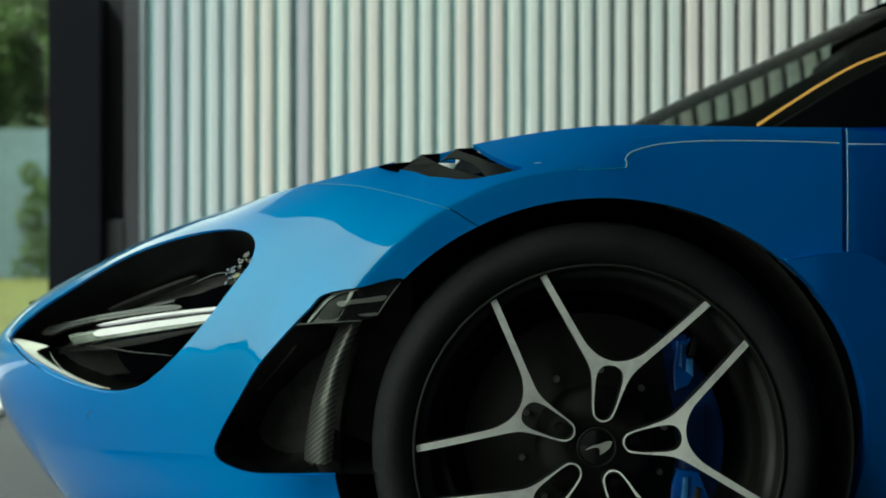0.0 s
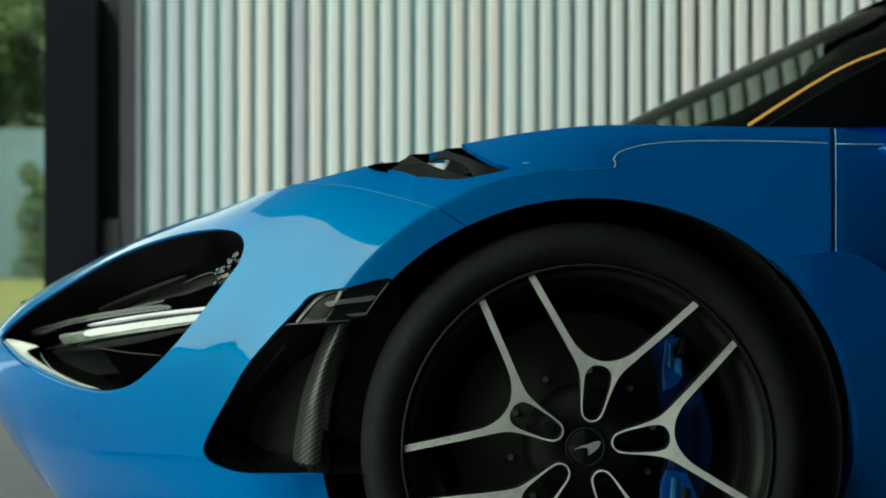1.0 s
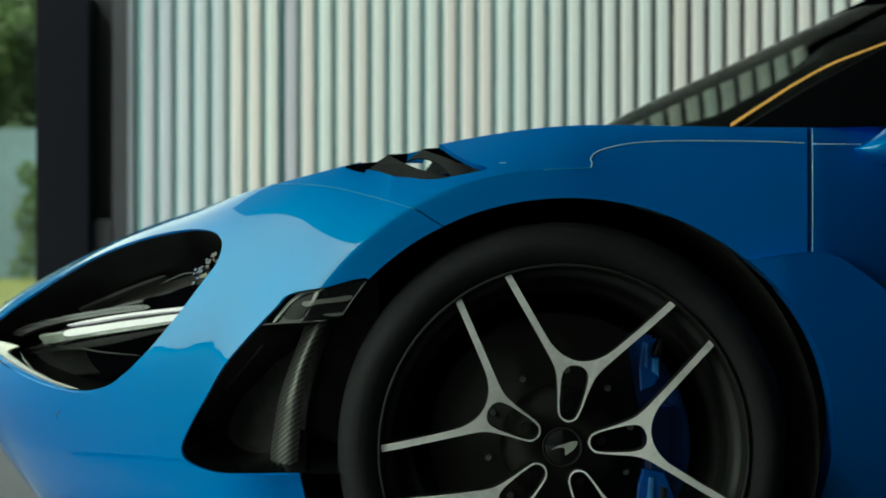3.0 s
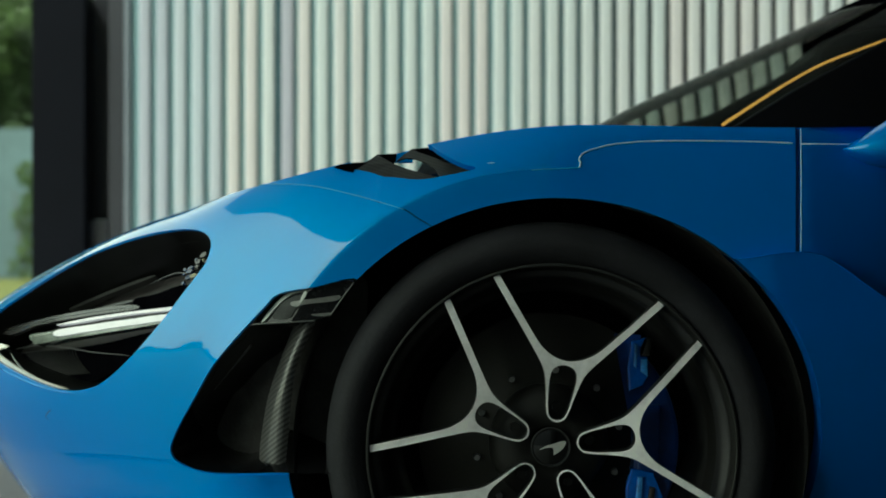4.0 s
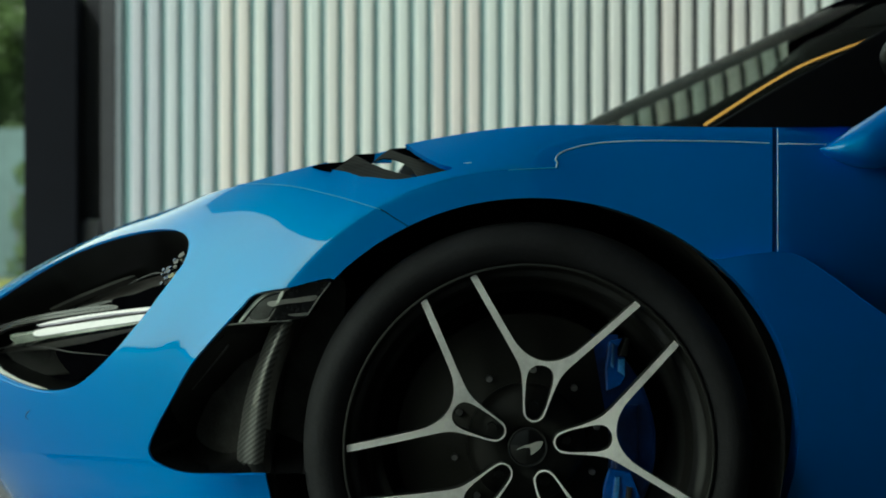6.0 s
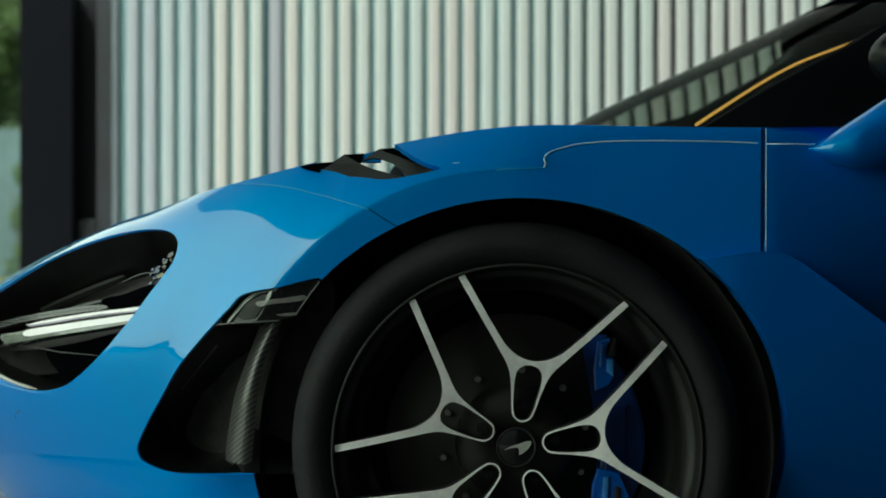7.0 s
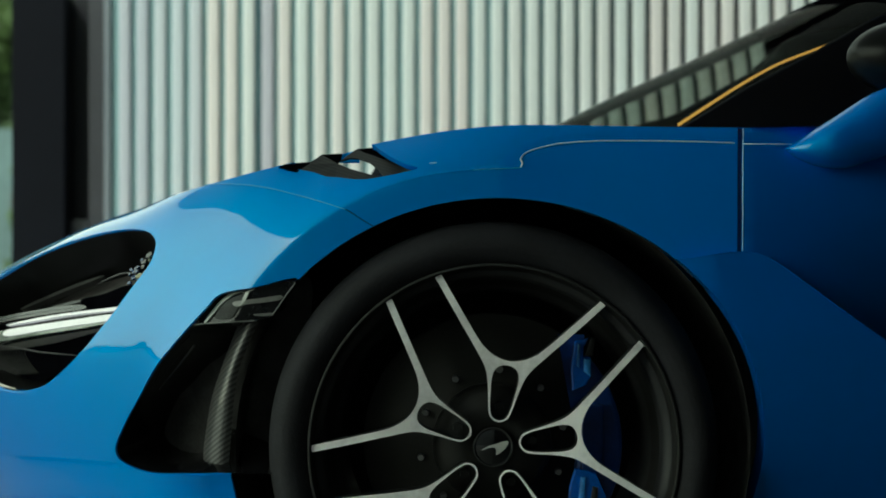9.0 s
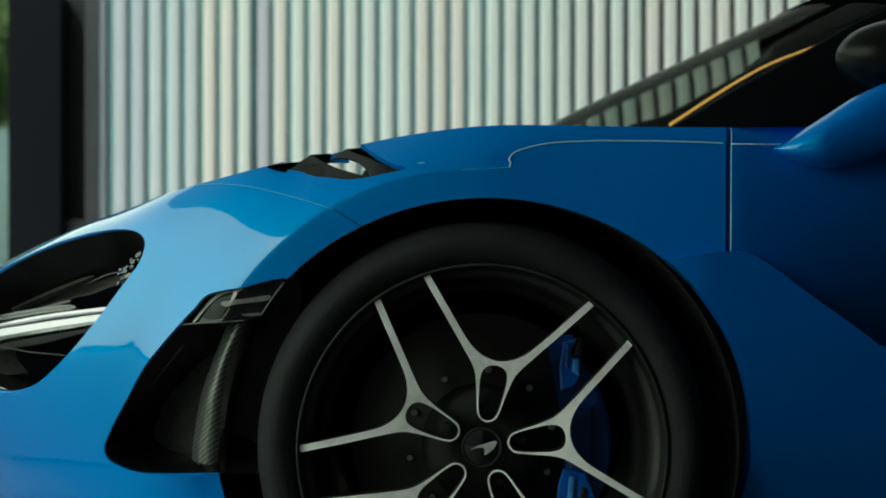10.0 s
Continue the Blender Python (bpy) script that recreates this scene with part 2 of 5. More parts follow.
def catmull(points, steps=6, closed=False):
    ps = [np.array(p, float) for p in points]
    n, out = len(ps), []
    for i in range(n if closed else n - 1):
        p0 = ps[i - 1] if closed or i else 2 * ps[0] - ps[1]
        p1, p2 = ps[i], ps[(i + 1) % n]
        p3 = ps[(i + 2) % n] if closed or i + 2 < n else 2 * ps[-1] - ps[-2]
        for k in range(steps):
            t = k / steps
            out.append(0.5 * (2 * p1 + (p2 - p0) * t + (2 * p0 - 5 * p1 + 4 * p2 - p3) * t * t + (3 * p1 - p0 - 3 * p2 + p3) * t ** 3))
    if not closed:
        out.append(ps[-1])
    return out


def tube(bm, points, radius, sides=8, taper=None):
    rings = []
    ps = [Vector(p) for p in points]
    for i, p in enumerate(ps):
        d = (ps[min(i + 1, len(ps) - 1)] - ps[max(i - 1, 0)]).normalized()
        u = d.cross(Vector((0, 1, 0.01))).normalized()
        w = d.cross(u)
        r = radius * (taper(i / (len(ps) - 1)) if taper else 1)
        rings.append([bm.verts.new(p + r * (math.cos(6.2832 * k / sides) * u + math.sin(6.2832 * k / sides) * w)) for k in range(sides)])
    for a, b in zip(rings, rings[1:]):
        for k in range(sides):
            bm.faces.new((a[k], a[(k + 1) % sides], b[(k + 1) % sides], b[k]))
    bm.faces.new(rings[0][::-1])
    bm.faces.new(rings[-1])
    return bm


def lathe(bm, profile, sides=96, centre=(0, 0, 0), arc=(0, 360), index=0):
    """Turns (radius, y) pairs about an axle along y."""
    full = arc[1] - arc[0] >= 360
    n = sides if full else sides + 1
    rings = []
    for k in range(n):
        a = radians(arc[0] + (arc[1] - arc[0]) * k / sides)
        rings.append([bm.verts.new((centre[0] + r * math.cos(a), centre[1] + y, centre[2] + r * math.sin(a))) for r, y in profile])
    for k in range(sides):
        a, b = rings[k], rings[(k + 1) % n]
        for i in range(len(profile) - 1):
            f = bm.faces.new((a[i], a[i + 1], b[i + 1], b[i]))
            f.material_index = index
    return bm


def inside(poly, x, y):
    hit = False
    j = len(poly) - 1
    for i in range(len(poly)):
        (xi, yi), (xj, yj) = poly[i], poly[j]
        if (yi > y) != (yj > y) and x < (xj - xi) * (y - yi) / (yj - yi) + xi:
            hit = not hit
        j = i
    return hit


# ---- the car's skin ----
# the car's side: a station a in metres along the flank (negative: round the nose) and a drop below the crown line
NOSE, REACH = -0.25, 0.95
CROWN = ((-1.25, 0.3253), (-1.1, 0.4127), (-0.99, 0.4703), (-0.89, 0.5306), (-0.776, 0.5918), (-0.672, 0.6364), (-0.554, 0.6745), (-0.421, 0.7019), (-0.296, 0.7344), (-0.166, 0.7644), (-0.072, 0.7791), (0.014, 0.7864), (0.1, 0.7863), (0.35, 0.7829), (0.8, 0.798), (1.6, 0.858))


def spline(knots):
    xs, ys = np.array(knots, float).T
    n = len(xs)
    h, m = np.diff(xs), np.zeros((n, n))
    r = np.zeros(n)
    m[0, 0] = m[-1, -1] = 1
    for i in range(1, n - 1):
        m[i, i - 1], m[i, i], m[i, i + 1] = h[i - 1], 2 * (h[i - 1] + h[i]), h[i]
        r[i] = 6 * ((ys[i + 1] - ys[i]) / h[i] - (ys[i] - ys[i - 1]) / h[i - 1])
    k = np.linalg.solve(m, r)

    def at(x):
        x = min(max(x, xs[0]), xs[-1])
        i = min(max(int(np.searchsorted(xs, x)) - 1, 0), n - 2)
        u, w = xs[i + 1] - x, x - xs[i]
        return (k[i] * u ** 3 + k[i + 1] * w ** 3) / (6 * h[i]) + (ys[i] / h[i] - k[i] * h[i] / 6) * u + (ys[i + 1] / h[i] - k[i + 1] * h[i] / 6) * w

    return at


crown_height = spline(CROWN)


def smooth(e0, e1, x):
    t = min(max((x - e0) / (e1 - e0), 0), 1)
    return t * t * (3 - 2 * t)


def soft(t):
    return (t + math.sqrt(t * t + 0.0015)) / 2


def roll(w, rise, a, fold):
    """How far in the flank has rolled at a part of its rise; fold: how much of the round is left off at the crown."""
    t, n = rise * (0.97 + 0.027 * smooth(-0.8, -0.6, a) - fold), 2.3 + 1.7 * smooth(0.05, 0.42, a)
    return w * (1 - max(1 - t ** n, 0) ** (1 / n))


def crown(a):
    """Angle of the plan curve, inset of the crown and its height at a station."""
    th = max(-a, 0) / 0.7
    w = 0.10 + 0.12 * smooth(0.35, -0.3, a)
    x = (a + NOSE if a >= 0 else NOSE - REACH * math.sin(min(th, 1.57)) ** 1.43) + w * math.sin(0.8 * th)
    return th, w, crown_height(x)


def flank(a, drop, inset=0.0):
    """A point of the car's outer skin, or inset metres inside it."""
    th, w, top = crown(a)
    z = top - drop
    reach = REACH - 0.97 * max(0, 0.45 - z) ** 1.35
    if a >= 0:
        x, y = NOSE + a, 0.0
    else:
        x, y = NOSE - reach * math.sin(min(th, 1.57)) ** 1.43, 1.0 - math.cos(min(th, 1.57))
    rise = min(max((0.27 - drop) / 0.27, 0), 1)
    along = roll(w, rise, a, 0.07 * smooth(-0.4, -0.2, a)) + inset
    d = roll(w, rise, a, 0.15 * smooth(-0.42, -0.28, a) - 0.08 * smooth(-0.22, 0.0, a))
    r = math.hypot(x / 0.381, (z - 0.32) / 0.36)
    flat = smooth(0.16, 0.0, x)
    q = min(soft((r - 1.12) / 0.2), 1)
    low = smooth(0.22, 0.34, z)
    d *= 1 - low * flat * (1 - q) ** 2
    q = min(soft((r - 1.115) / 0.3), 1)
    y *= 1 - 0.9 * low * (1 - q) ** 2
    d += inset
    x, y = x + along * math.sin(0.8 * th), y + d * math.cos(0.8 * th)
    # the nose crest is pushed in along the camera's rays to fit its view
    e = 0.17 * max(0.0, 1 - drop / 0.044) ** 1.3 * smooth(-0.26, -0.8, a) * smooth(-1.02, -0.8, a) / (y + 2.068)
    return x + e * (x + 0.14), y + e * (y + 2.068), z + e * (z - 0.607)


def skin_normal(a, drop, form=flank):
    e = 0.0015
    lo = max(drop - e, 0.0)
    p, q = Vector(form(a + e, drop)) - Vector(form(a - e, drop)), Vector(form(a, drop + e)) - Vector(form(a, lo))
    n = q.cross(p).normalized()
    return n if n.y < 0.3 else -n


def sheet(name, outlines, keep, parent, mat, inset=0.0, rim=0.01, step=0.014, bounds=None, label="", form=flank):
    """A panel lifted from the plane of (station, root of drop) onto the car's skin: all triangles that keep() takes, with their edges turned in by rim."""
    pts, edges = [], []
    for poly, closed in outlines:
        base = len(pts)
        pts += [Vector((a, math.sqrt(max(d, 0)))) for a, d in poly]
        n = len(poly)
        edges += [(base + i, base + (i + 1) % n) for i in range(n if closed else n - 1)]
    a0, a1, v0, v1 = bounds
    na, nv = max(2, round((a1 - a0) / step)), max(2, round((v1 - v0) / (step * 1.2)))
    pts += [Vector((a0 + (a1 - a0) * (i + 0.5 * (j % 2) * (0 < i < na)) / na, v0 + (v1 - v0) * j / nv)) for i in range(na + 1) for j in range(nv + 1)]
    vs, _, tris, *_ = delaunay_2d_cdt(pts, edges, [], 0, 1e-6)
    bm = bmesh.new()
    made = {}
    inward = {}

    def vert(i):
        if i not in made:
            a, d = vs[i].x, vs[i].y ** 2
            n = skin_normal(a, d, form)
            made[i] = bm.verts.new(Vector(form(a, d)) - n * inset)
            inward[made[i]] = n
        return made[i]

    for t in tris:
        c = (vs[t[0]] + vs[t[1]] + vs[t[2]]) / 3
        if keep(c.x, c.y ** 2):
            f = bm.faces.new([vert(i) for i in t])
            f.normal_update()
            if f.normal.dot(inward[f.verts[0]]) < 0:
                f.normal_flip()
    bm.verts.index_update()
    true_normals = [inward[v] for v in bm.verts]
    if rim:
        border = [e for e in bm.edges if e.is_boundary]
        r = bmesh.ops.extrude_edge_only(bm, edges=border)
        src = {}
        for v in [g for g in r["geom"] if isinstance(g, bmesh.types.BMVert)]:
            for e in v.link_edges:
                o = e.other_vert(v)
                if o in inward:
                    src[v] = o
                    if (o.co - v.co).length < 1e-7:
                        break
        for v, o in src.items():
            v.co = o.co - inward[o] * rim
    bm.normal_update()
    count = len(true_normals)
    ob = part(name, bm, mat, parent, label)
    me = ob.data
    flat = []
    for p in me.polygons:
        main = all(i < count for i in p.vertices)
        flat += [true_normals[i] if main else p.normal for i in p.vertices]
    me.normals_split_custom_set([tuple(n) for n in flat])
    return ob


from mathutils.geometry import delaunay_2d_cdt


def fit_outline(points, steps=6):
    return [(p[0], max(p[1], 1e-5)) for p in catmull(points, steps, True)]


def patch(name, points, parent, mat, inset, rim, label="", step=0.02, steps=6):
    poly = fit_outline(points, steps)
    flat = [(a, math.sqrt(d)) for a, d in poly]
    a = [p[0] for p in flat]
    v = [p[1] for p in flat]
    return sheet(name, [(poly, True)], lambda x, d: inside(flat, x, math.sqrt(d)), parent, mat, inset, rim, step,
                 (min(a) - 0.005, max(a) + 0.005, max(min(v) - 0.005, 0), max(v) + 0.005), label)


HEADLIGHT = ((-0.7319, 0.0942), (-0.6851, 0.0727), (-0.6269, 0.0623), (-0.5699, 0.0495), (-0.5177, 0.0395), (-0.4516, 0.0389), (-0.3963, 0.0422), (-0.3487, 0.0494), (-0.3181, 0.0609), (-0.3013, 0.0798), (-0.3012, 0.1072), (-0.313, 0.1288), (-0.3287, 0.1532), (-0.3451, 0.1784), (-0.3623, 0.2012), (-0.384, 0.2275), (-0.4095, 0.2488), (-0.4379, 0.2647), (-0.4618, 0.2696), (-0.4949, 0.2654), (-0.5323, 0.2485), (-0.5815, 0.215), (-0.6416, 0.1689), (-0.6939, 0.1269))
INTAKE = ((-0.1347, 0.1782), (-0.1899, 0.1775), (-0.2108, 0.1937), (-0.232, 0.2133), (-0.2546, 0.2363), (-0.2838, 0.2692), (-0.3129, 0.3109), (-0.341, 0.3483), (-0.3595, 0.3754), (-0.3621, 0.3896), (-0.3534, 0.4034), (-0.3198, 0.4199), (-0.2664, 0.4271), (-0.2149, 0.4333), (-0.1808, 0.4394), (-0.1446, 0.4457), (-0.0575, 0.4413), (-0.0543, 0.2641), (-0.0543, 0.1818))
VENT = ((-0.13, 0), (-0.0934, 0.0119), (0.0073, 0.0351), (0.0565, 0.0516), (0.0969, 0.0543), (0.1404, 0.0515), (0.1213, 0.041), (0.1, 0.0254), (0.0825, 0.01), (0.0721, 0.0001), (0.0531, 0.0001), (0.0238, 0.0001), (-0.0368, 0.0001), (-0.0906, 0.0001))
SEAM_FRONT = ((-0.2633, 0), (-0.2504, 0.0012), (-0.2316, 0.0058), (-0.2126, 0.0105), (-0.1962, 0.0148), (-0.1823, 0.0189), (-0.1692, 0.0229), (-0.1563, 0.0271), (-0.1432, 0.0316), (-0.1295, 0.0364), (-0.1156, 0.0414), (-0.1013, 0.0465), (-0.0861, 0.0516), (-0.0699, 0.0566), (-0.0523, 0.0616), (-0.0324, 0.0664), (-0.0044, 0.0708), (0.0096, 0.076), (0.0199, 0.0814), (0.0294, 0.0866), (0.0376, 0.0914), (0.0438, 0.0957), (0.0486, 0.0997), (0.053, 0.1037), (0.0577, 0.1078), (0.0638, 0.1127), (0.0703, 0.118), (0.0762, 0.1228), (0.0803, 0.1261))
SEAM_REAR = ((0.2887, 0.0637), (0.2905, 0.0563), (0.2883, 0.0514), (0.296, 0.0423), (0.316, 0.0347), (0.3489, 0.0274), (0.4059, 0.0229), (0.4873, 0.0214), (0.5604, 0.0223), (0.5969, 0.0239))
DOOR_GAP = ((0.6063, 0.0019), (0.6030, 0.0413), (0.6015, 0.0862), (0.6007, 0.1347), (0.6003, 0.1799))
SILL = ((0.4965, 0.1919), (0.5287, 0.1891), (0.5689, 0.1824), (0.6092, 0.1807), (0.6414, 0.1882), (0.6896, 0.2202), (0.746, 0.2616), (0.8249, 0.3179))

car = thing("sports_car", "glossy bright blue two-seat sports car parked on grey paving", "car")

ARCH = (0.006, 0.32, 0.387, 0.36)


def in_arch(a, d, grow=0.0):
    x, _, z = flank(a, d)
    return ((x - ARCH[0]) / (ARCH[2] + grow)) ** 2 + ((z - ARCH[1]) / (ARCH[3] + grow)) ** 2 < 1


def arch_outline():
    """The wheel arch in (station, drop): here the flank stands straight."""
    out = []
    for k in range(181):
        q = radians(-30 + 240 * k / 180)
        x, z = ARCH[0] + ARCH[2] * math.cos(q), ARCH[1] + ARCH[3] * math.sin(q)
        a = x - NOSE
        for _ in range(12):
            a += x - flank(a, max(crown(a)[2] - z, 1e-4))[0]
        out.append((a, max(crown(a)[2] - z, 1e-4)))
    return out


def band(line, half):
    """A narrow closed strip along a line of (station, drop)."""
    ps = [np.array((p[0], math.sqrt(max(p[1], 0)))) for p in catmull(line, 5)]
    left, right = [], []
    for i, p in enumerate(ps):
        d = ps[min(i + 1, len(ps) - 1)] - ps[max(i - 1, 0)]
        n = np.array((-d[1], d[0])) / np.linalg.norm(d)
        # in the root of the drop a millimetre counts for less low down
        n = n * half * np.array((1.0, 0.5 / max(p[1], 0.08)))
        left.append(p + n)
        right.append(p - n)
    return [(p[0], max(p[1], 0.0) ** 2) for p in left + right[::-1]]


head_poly, intake_poly, vent_poly = fit_outline(HEADLIGHT), fit_outline(INTAKE, 4), fit_outline(VENT, 4)
front_line = [(SEAM_FRONT[0][0] - 0.16, 0.0)] + [(SEAM_FRONT[0][0] - 0.08, SEAM_FRONT[0][1] * 0.4)] + list(SEAM_FRONT)
front_gap = band(front_line, 0.0006)
door_gap = band([(DOOR_GAP[0][0], 0.0)] + list(DOOR_GAP) + [(DOOR_GAP[-1][0] + 0.002, DOOR_GAP[-1][1] + 0.06)], 0.0032)
root = lambda poly: [(a, math.sqrt(d)) for a, d in poly]
head_r, intake_r, vent_r, front_r, door_r = (root(p) for p in (head_poly, intake_poly, vent_poly, front_gap, door_gap))


def skin_keep(a, d):
    v = math.sqrt(d)
    if in_arch(a, d) or crown(a)[2] - d < 0.115 or (d < 4e-4 and -0.1 < a < 0.072):
        return False
    return not any(inside(p, a, v) for p in (head_r, intake_r, vent_r, front_r, door_r))


def crease_outline(k_out):
    """A line beside the one where the flared arch turns into the wing's deck."""
    out = []
    for k in range(161):
        q = radians(40 + 130 * k / 160)
        x, z = k_out * 0.381 * math.cos(q), ARCH[1] + k_out * ARCH[3] * math.sin(q)
        a = x - NOSE
        for _ in range(14):
            a += 0.8 * (x - flank(a, max(crown(a)[2] - z, 1e-4))[0])
        out.append((a, max(crown(a)[2] - z, 1e-4)))
    return out


OUTLINES = [(crease_outline(k), False) for k in (1.09, 1.105, 1.115, 1.12, 1.127, 1.14, 1.16, 1.2)] + [(head_poly, True), (intake_poly, True), (vent_poly, True), (front_gap, True), (door_gap, True), (arch_outline(), False)]
door_a = DOOR_GAP[1][0]


FRONT_CURVE = catmull(front_line, 5)


def ahead(a, d):
    """True on the nose side of the seam that runs from the crown down to the arch."""
    line = FRONT_CURVE
    if d > line[-1][1]:
        return a < 0.2 and in_front_of_arch(a, d)
    x = np.interp(d, [p[1] for p in line], [p[0] for p in line])
    return a < x


def in_front_of_arch(a, d):
    return flank(a, d)[0] < 0


sheet("front_bumper", OUTLINES, lambda a, d: skin_keep(a, d) and ahead(a, d), car, BLUE, rim=0.004, bounds=(-1.09, 0.10, 0.0, 0.82), label="glossy blue nose panel")
sheet("front_fender", OUTLINES, lambda a, d: skin_keep(a, d) and not ahead(a, d) and a < door_a + 0.003, car, BLUE, bounds=(-0.45, 0.62, 0.0, 0.82), label="glossy blue front wing")


# everything behind the gap in the flank is the door
def door_keep(a, d):
    """The door ends a little under the top of the proud lower panel."""
    over = np.interp(a, [p[0] for p in SILL], [p[1] for p in SILL]) + 0.03
    return skin_keep(a, d) and a > door_a + 0.001 and d < over


def door_form(a, d, inset=0.0):
    x, y, z = flank(a, d)
    return x, y + inset + 0.12 * smooth(0.06, 0.36, d) * smooth(door_a - 0.02, door_a + 0.40, a) + 0.2 * max(0.0, a - door_a - 0.01), z


sheet("door", OUTLINES, door_keep, car, BLUE, bounds=(0.50, 1.6, 0.0, 0.82), step=0.02, label="glossy blue door panel", form=door_form)
# black structure behind all the gaps
sheet("inner_shell", [(head_poly, True), (intake_poly, True), (vent_poly, True), (arch_outline(), False)],
      lambda a, d: a < door_a + 0.03 and not (-0.28 < a < 0.12 and d < 0.06) and not in_arch(a, d, 0.004) and crown(a)[2] - d > 0.12 and not any(inside(p, a, math.sqrt(d)) for p in (intake_r, head_r, vent_r)),
      car, LINER, inset=0.03, rim=0, step=0.03, bounds=(-1.06, 1.6, 0.03, 0.8))

# ---- bonnet and scuttle, from crown to crown ----
bm = bmesh.new()
rows_ = []
for i in range(150):
    a = -1.09 + i * 2.6 / 149
    p = Vector(flank(a, 0.0))
    row = []
    for k in range(41):
        f = k / 40
        sag = 0.05 * max(math.sin(math.pi * f), 0) ** 1.6
        row.append(bm.verts.new((p.x, p.y + f * (1.94 - 2 * p.y), p.z - sag)))
    rows_.append(row)
for r0, r1 in zip(rows_, rows_[1:]):
    for k in range(40):
        # bonnet left open so the pale wall shows through the louvre from the camera
        if -0.36 < r0[k].co.x < -0.165 and r0[k].co.y < 0.45:
            continue
        bm.faces.new((r0[k], r1[k], r1[k + 1], r0[k + 1]))
part("bonnet", bm, BLUE, car, "glossy blue bonnet top")
# far flank, plain
bm = bmesh.new()
rows_ = []
for i in range(60):
    a = -1.05 + i * 2.6 / 59
    rows_.append([bm.verts.new(Vector((q[0], 1.94 - q[1], q[2]))) for q in (flank(a, d) for d in (0.0, 0.004, 0.02, 0.06, 0.15, 0.3, 0.45))])
for r0, r1 in zip(rows_, rows_[1:]):
    for k in range(6):
        bm.faces.new((r0[k], r0[k + 1], r1[k + 1], r1[k]))
part("far_flank", bm, BLUE, car)
# floor pan
bm = bmesh.new()
box(bm, (-0.72, 0.25, 0.10), (1.3, 1.7, 0.14), 0.01)
part("floor_pan", bm, LINER, car)
bm = bmesh.new()
box(bm, (0.55, 0.36, 0.10), (1.33, 1.6, 0.55), 0.02)
part("tub", bm, LINER, car)

# ---- headlight ----
headlight = patch("headlight", HEADLIGHT, car, BOWL, 0.085, 0, "black smoked headlight with a white light bar")
bm = bmesh.new()
ring = [(Vector(flank(a, d)), skin_normal(a, d)) for a, d in head_poly]
loops = [[bm.verts.new(p - n * k) for p, n in ring] for k in (0.0042, 0.045, 0.087)]
for l0, l1 in zip(loops, loops[1:]):
    for i in range(len(ring)):
        j = (i + 1) % len(ring)
        bm.faces.new((l0[i], l0[j], l1[j], l1[i]))
part("housing", bm, LAMP_BLACK, headlight)
light_bar = patch("light_bar", ((-0.5458, 0.1450), (-0.4848, 0.1570), (-0.4222, 0.1665), (-0.3847, 0.1693), (-0.3537, 0.1730), (-0.3618, 0.1803), (-0.3875, 0.1800), (-0.4207, 0.1774), (-0.4825, 0.1694), (-0.5410, 0.1575)), headlight, LIGHT_BAR, 0.03, 0.02, "bright white daytime light bar")
patch("bar_end", ((-0.6046, 0.1303), (-0.5663, 0.1398), (-0.5462, 0.1448), (-0.5415, 0.1572), (-0.5618, 0.1555), (-0.5895, 0.1498)), light_bar, LIGHT_EDGE, 0.031, 0.02, "dim glassy end of the bar")
patch("bar_end_facet", ((-0.598, 0.1335), (-0.572, 0.1400), (-0.550, 0.1455), (-0.548, 0.1490), (-0.570, 0.1440), (-0.595, 0.1385)), light_bar, SILVER, 0.0305, 0.004, "bright facet in the bar end")
patch("bar_lower_edge", ((-0.5890, 0.1502), (-0.5421, 0.1590), (-0.4825, 0.1700), (-0.4207, 0.1780), (-0.3875, 0.1806), (-0.3650, 0.1812), (-0.3720, 0.1846), (-0.4219, 0.1832), (-0.4830, 0.1752), (-0.5430, 0.1640), (-0.5850, 0.1548)), light_bar, LIGHT_EDGE, 0.032, 0.02, "grey-green glassy edge")
patch("bar_top_line", ((-0.5512, 0.1333), (-0.5075, 0.1398), (-0.4508, 0.1492), (-0.3989, 0.1559), (-0.3479, 0.1611), (-0.3529, 0.1655), (-0.3980, 0.1610), (-0.4495, 0.1540), (-0.5040, 0.1450)), light_bar, LIGHT_BAR, 0.031, 0.008, "thin bright upper line")
blade = patch("upper_blade", ((-0.7009, 0.0867), (-0.7008, 0.0769), (-0.6501, 0.0871), (-0.5771, 0.1048), (-0.4978, 0.1232), (-0.4312, 0.1370), (-0.4141, 0.1457), (-0.4291, 0.1473), (-0.4943, 0.1353), (-0.5649, 0.1194), (-0.6232, 0.1077), (-0.6633, 0.1034)), headlight, BLADE, 0.036, 0.006, "smoky grey blade over the light bar")
patch("blade_edge", ((-0.6888, 0.0853), (-0.6614, 0.0896), (-0.5743, 0.1095), (-0.4962, 0.1274), (-0.4303, 0.1399), (-0.4297, 0.1424), (-0.4952, 0.1300), (-0.5726, 0.1124), (-0.6510, 0.0940)), blade, DIM_SILVER, 0.0353, 0.003, "thin chrome edge")
# grey streaks that paint a faint sheen into the bowl
for shape in (((-0.5936, 0.0565), (-0.5257, 0.0557), (-0.4482, 0.0546), (-0.4407, 0.0607), (-0.4976, 0.0659), (-0.5727, 0.0665)), ((-0.58, 0.088), (-0.52, 0.095), (-0.46, 0.104), (-0.46, 0.109), (-0.52, 0.101), (-0.575, 0.093))):
    patch("bowl_streak", shape, headlight, BOWL_GREY, 0.066, 0.01, "faint grey streak painted as a sheen in the bowl")
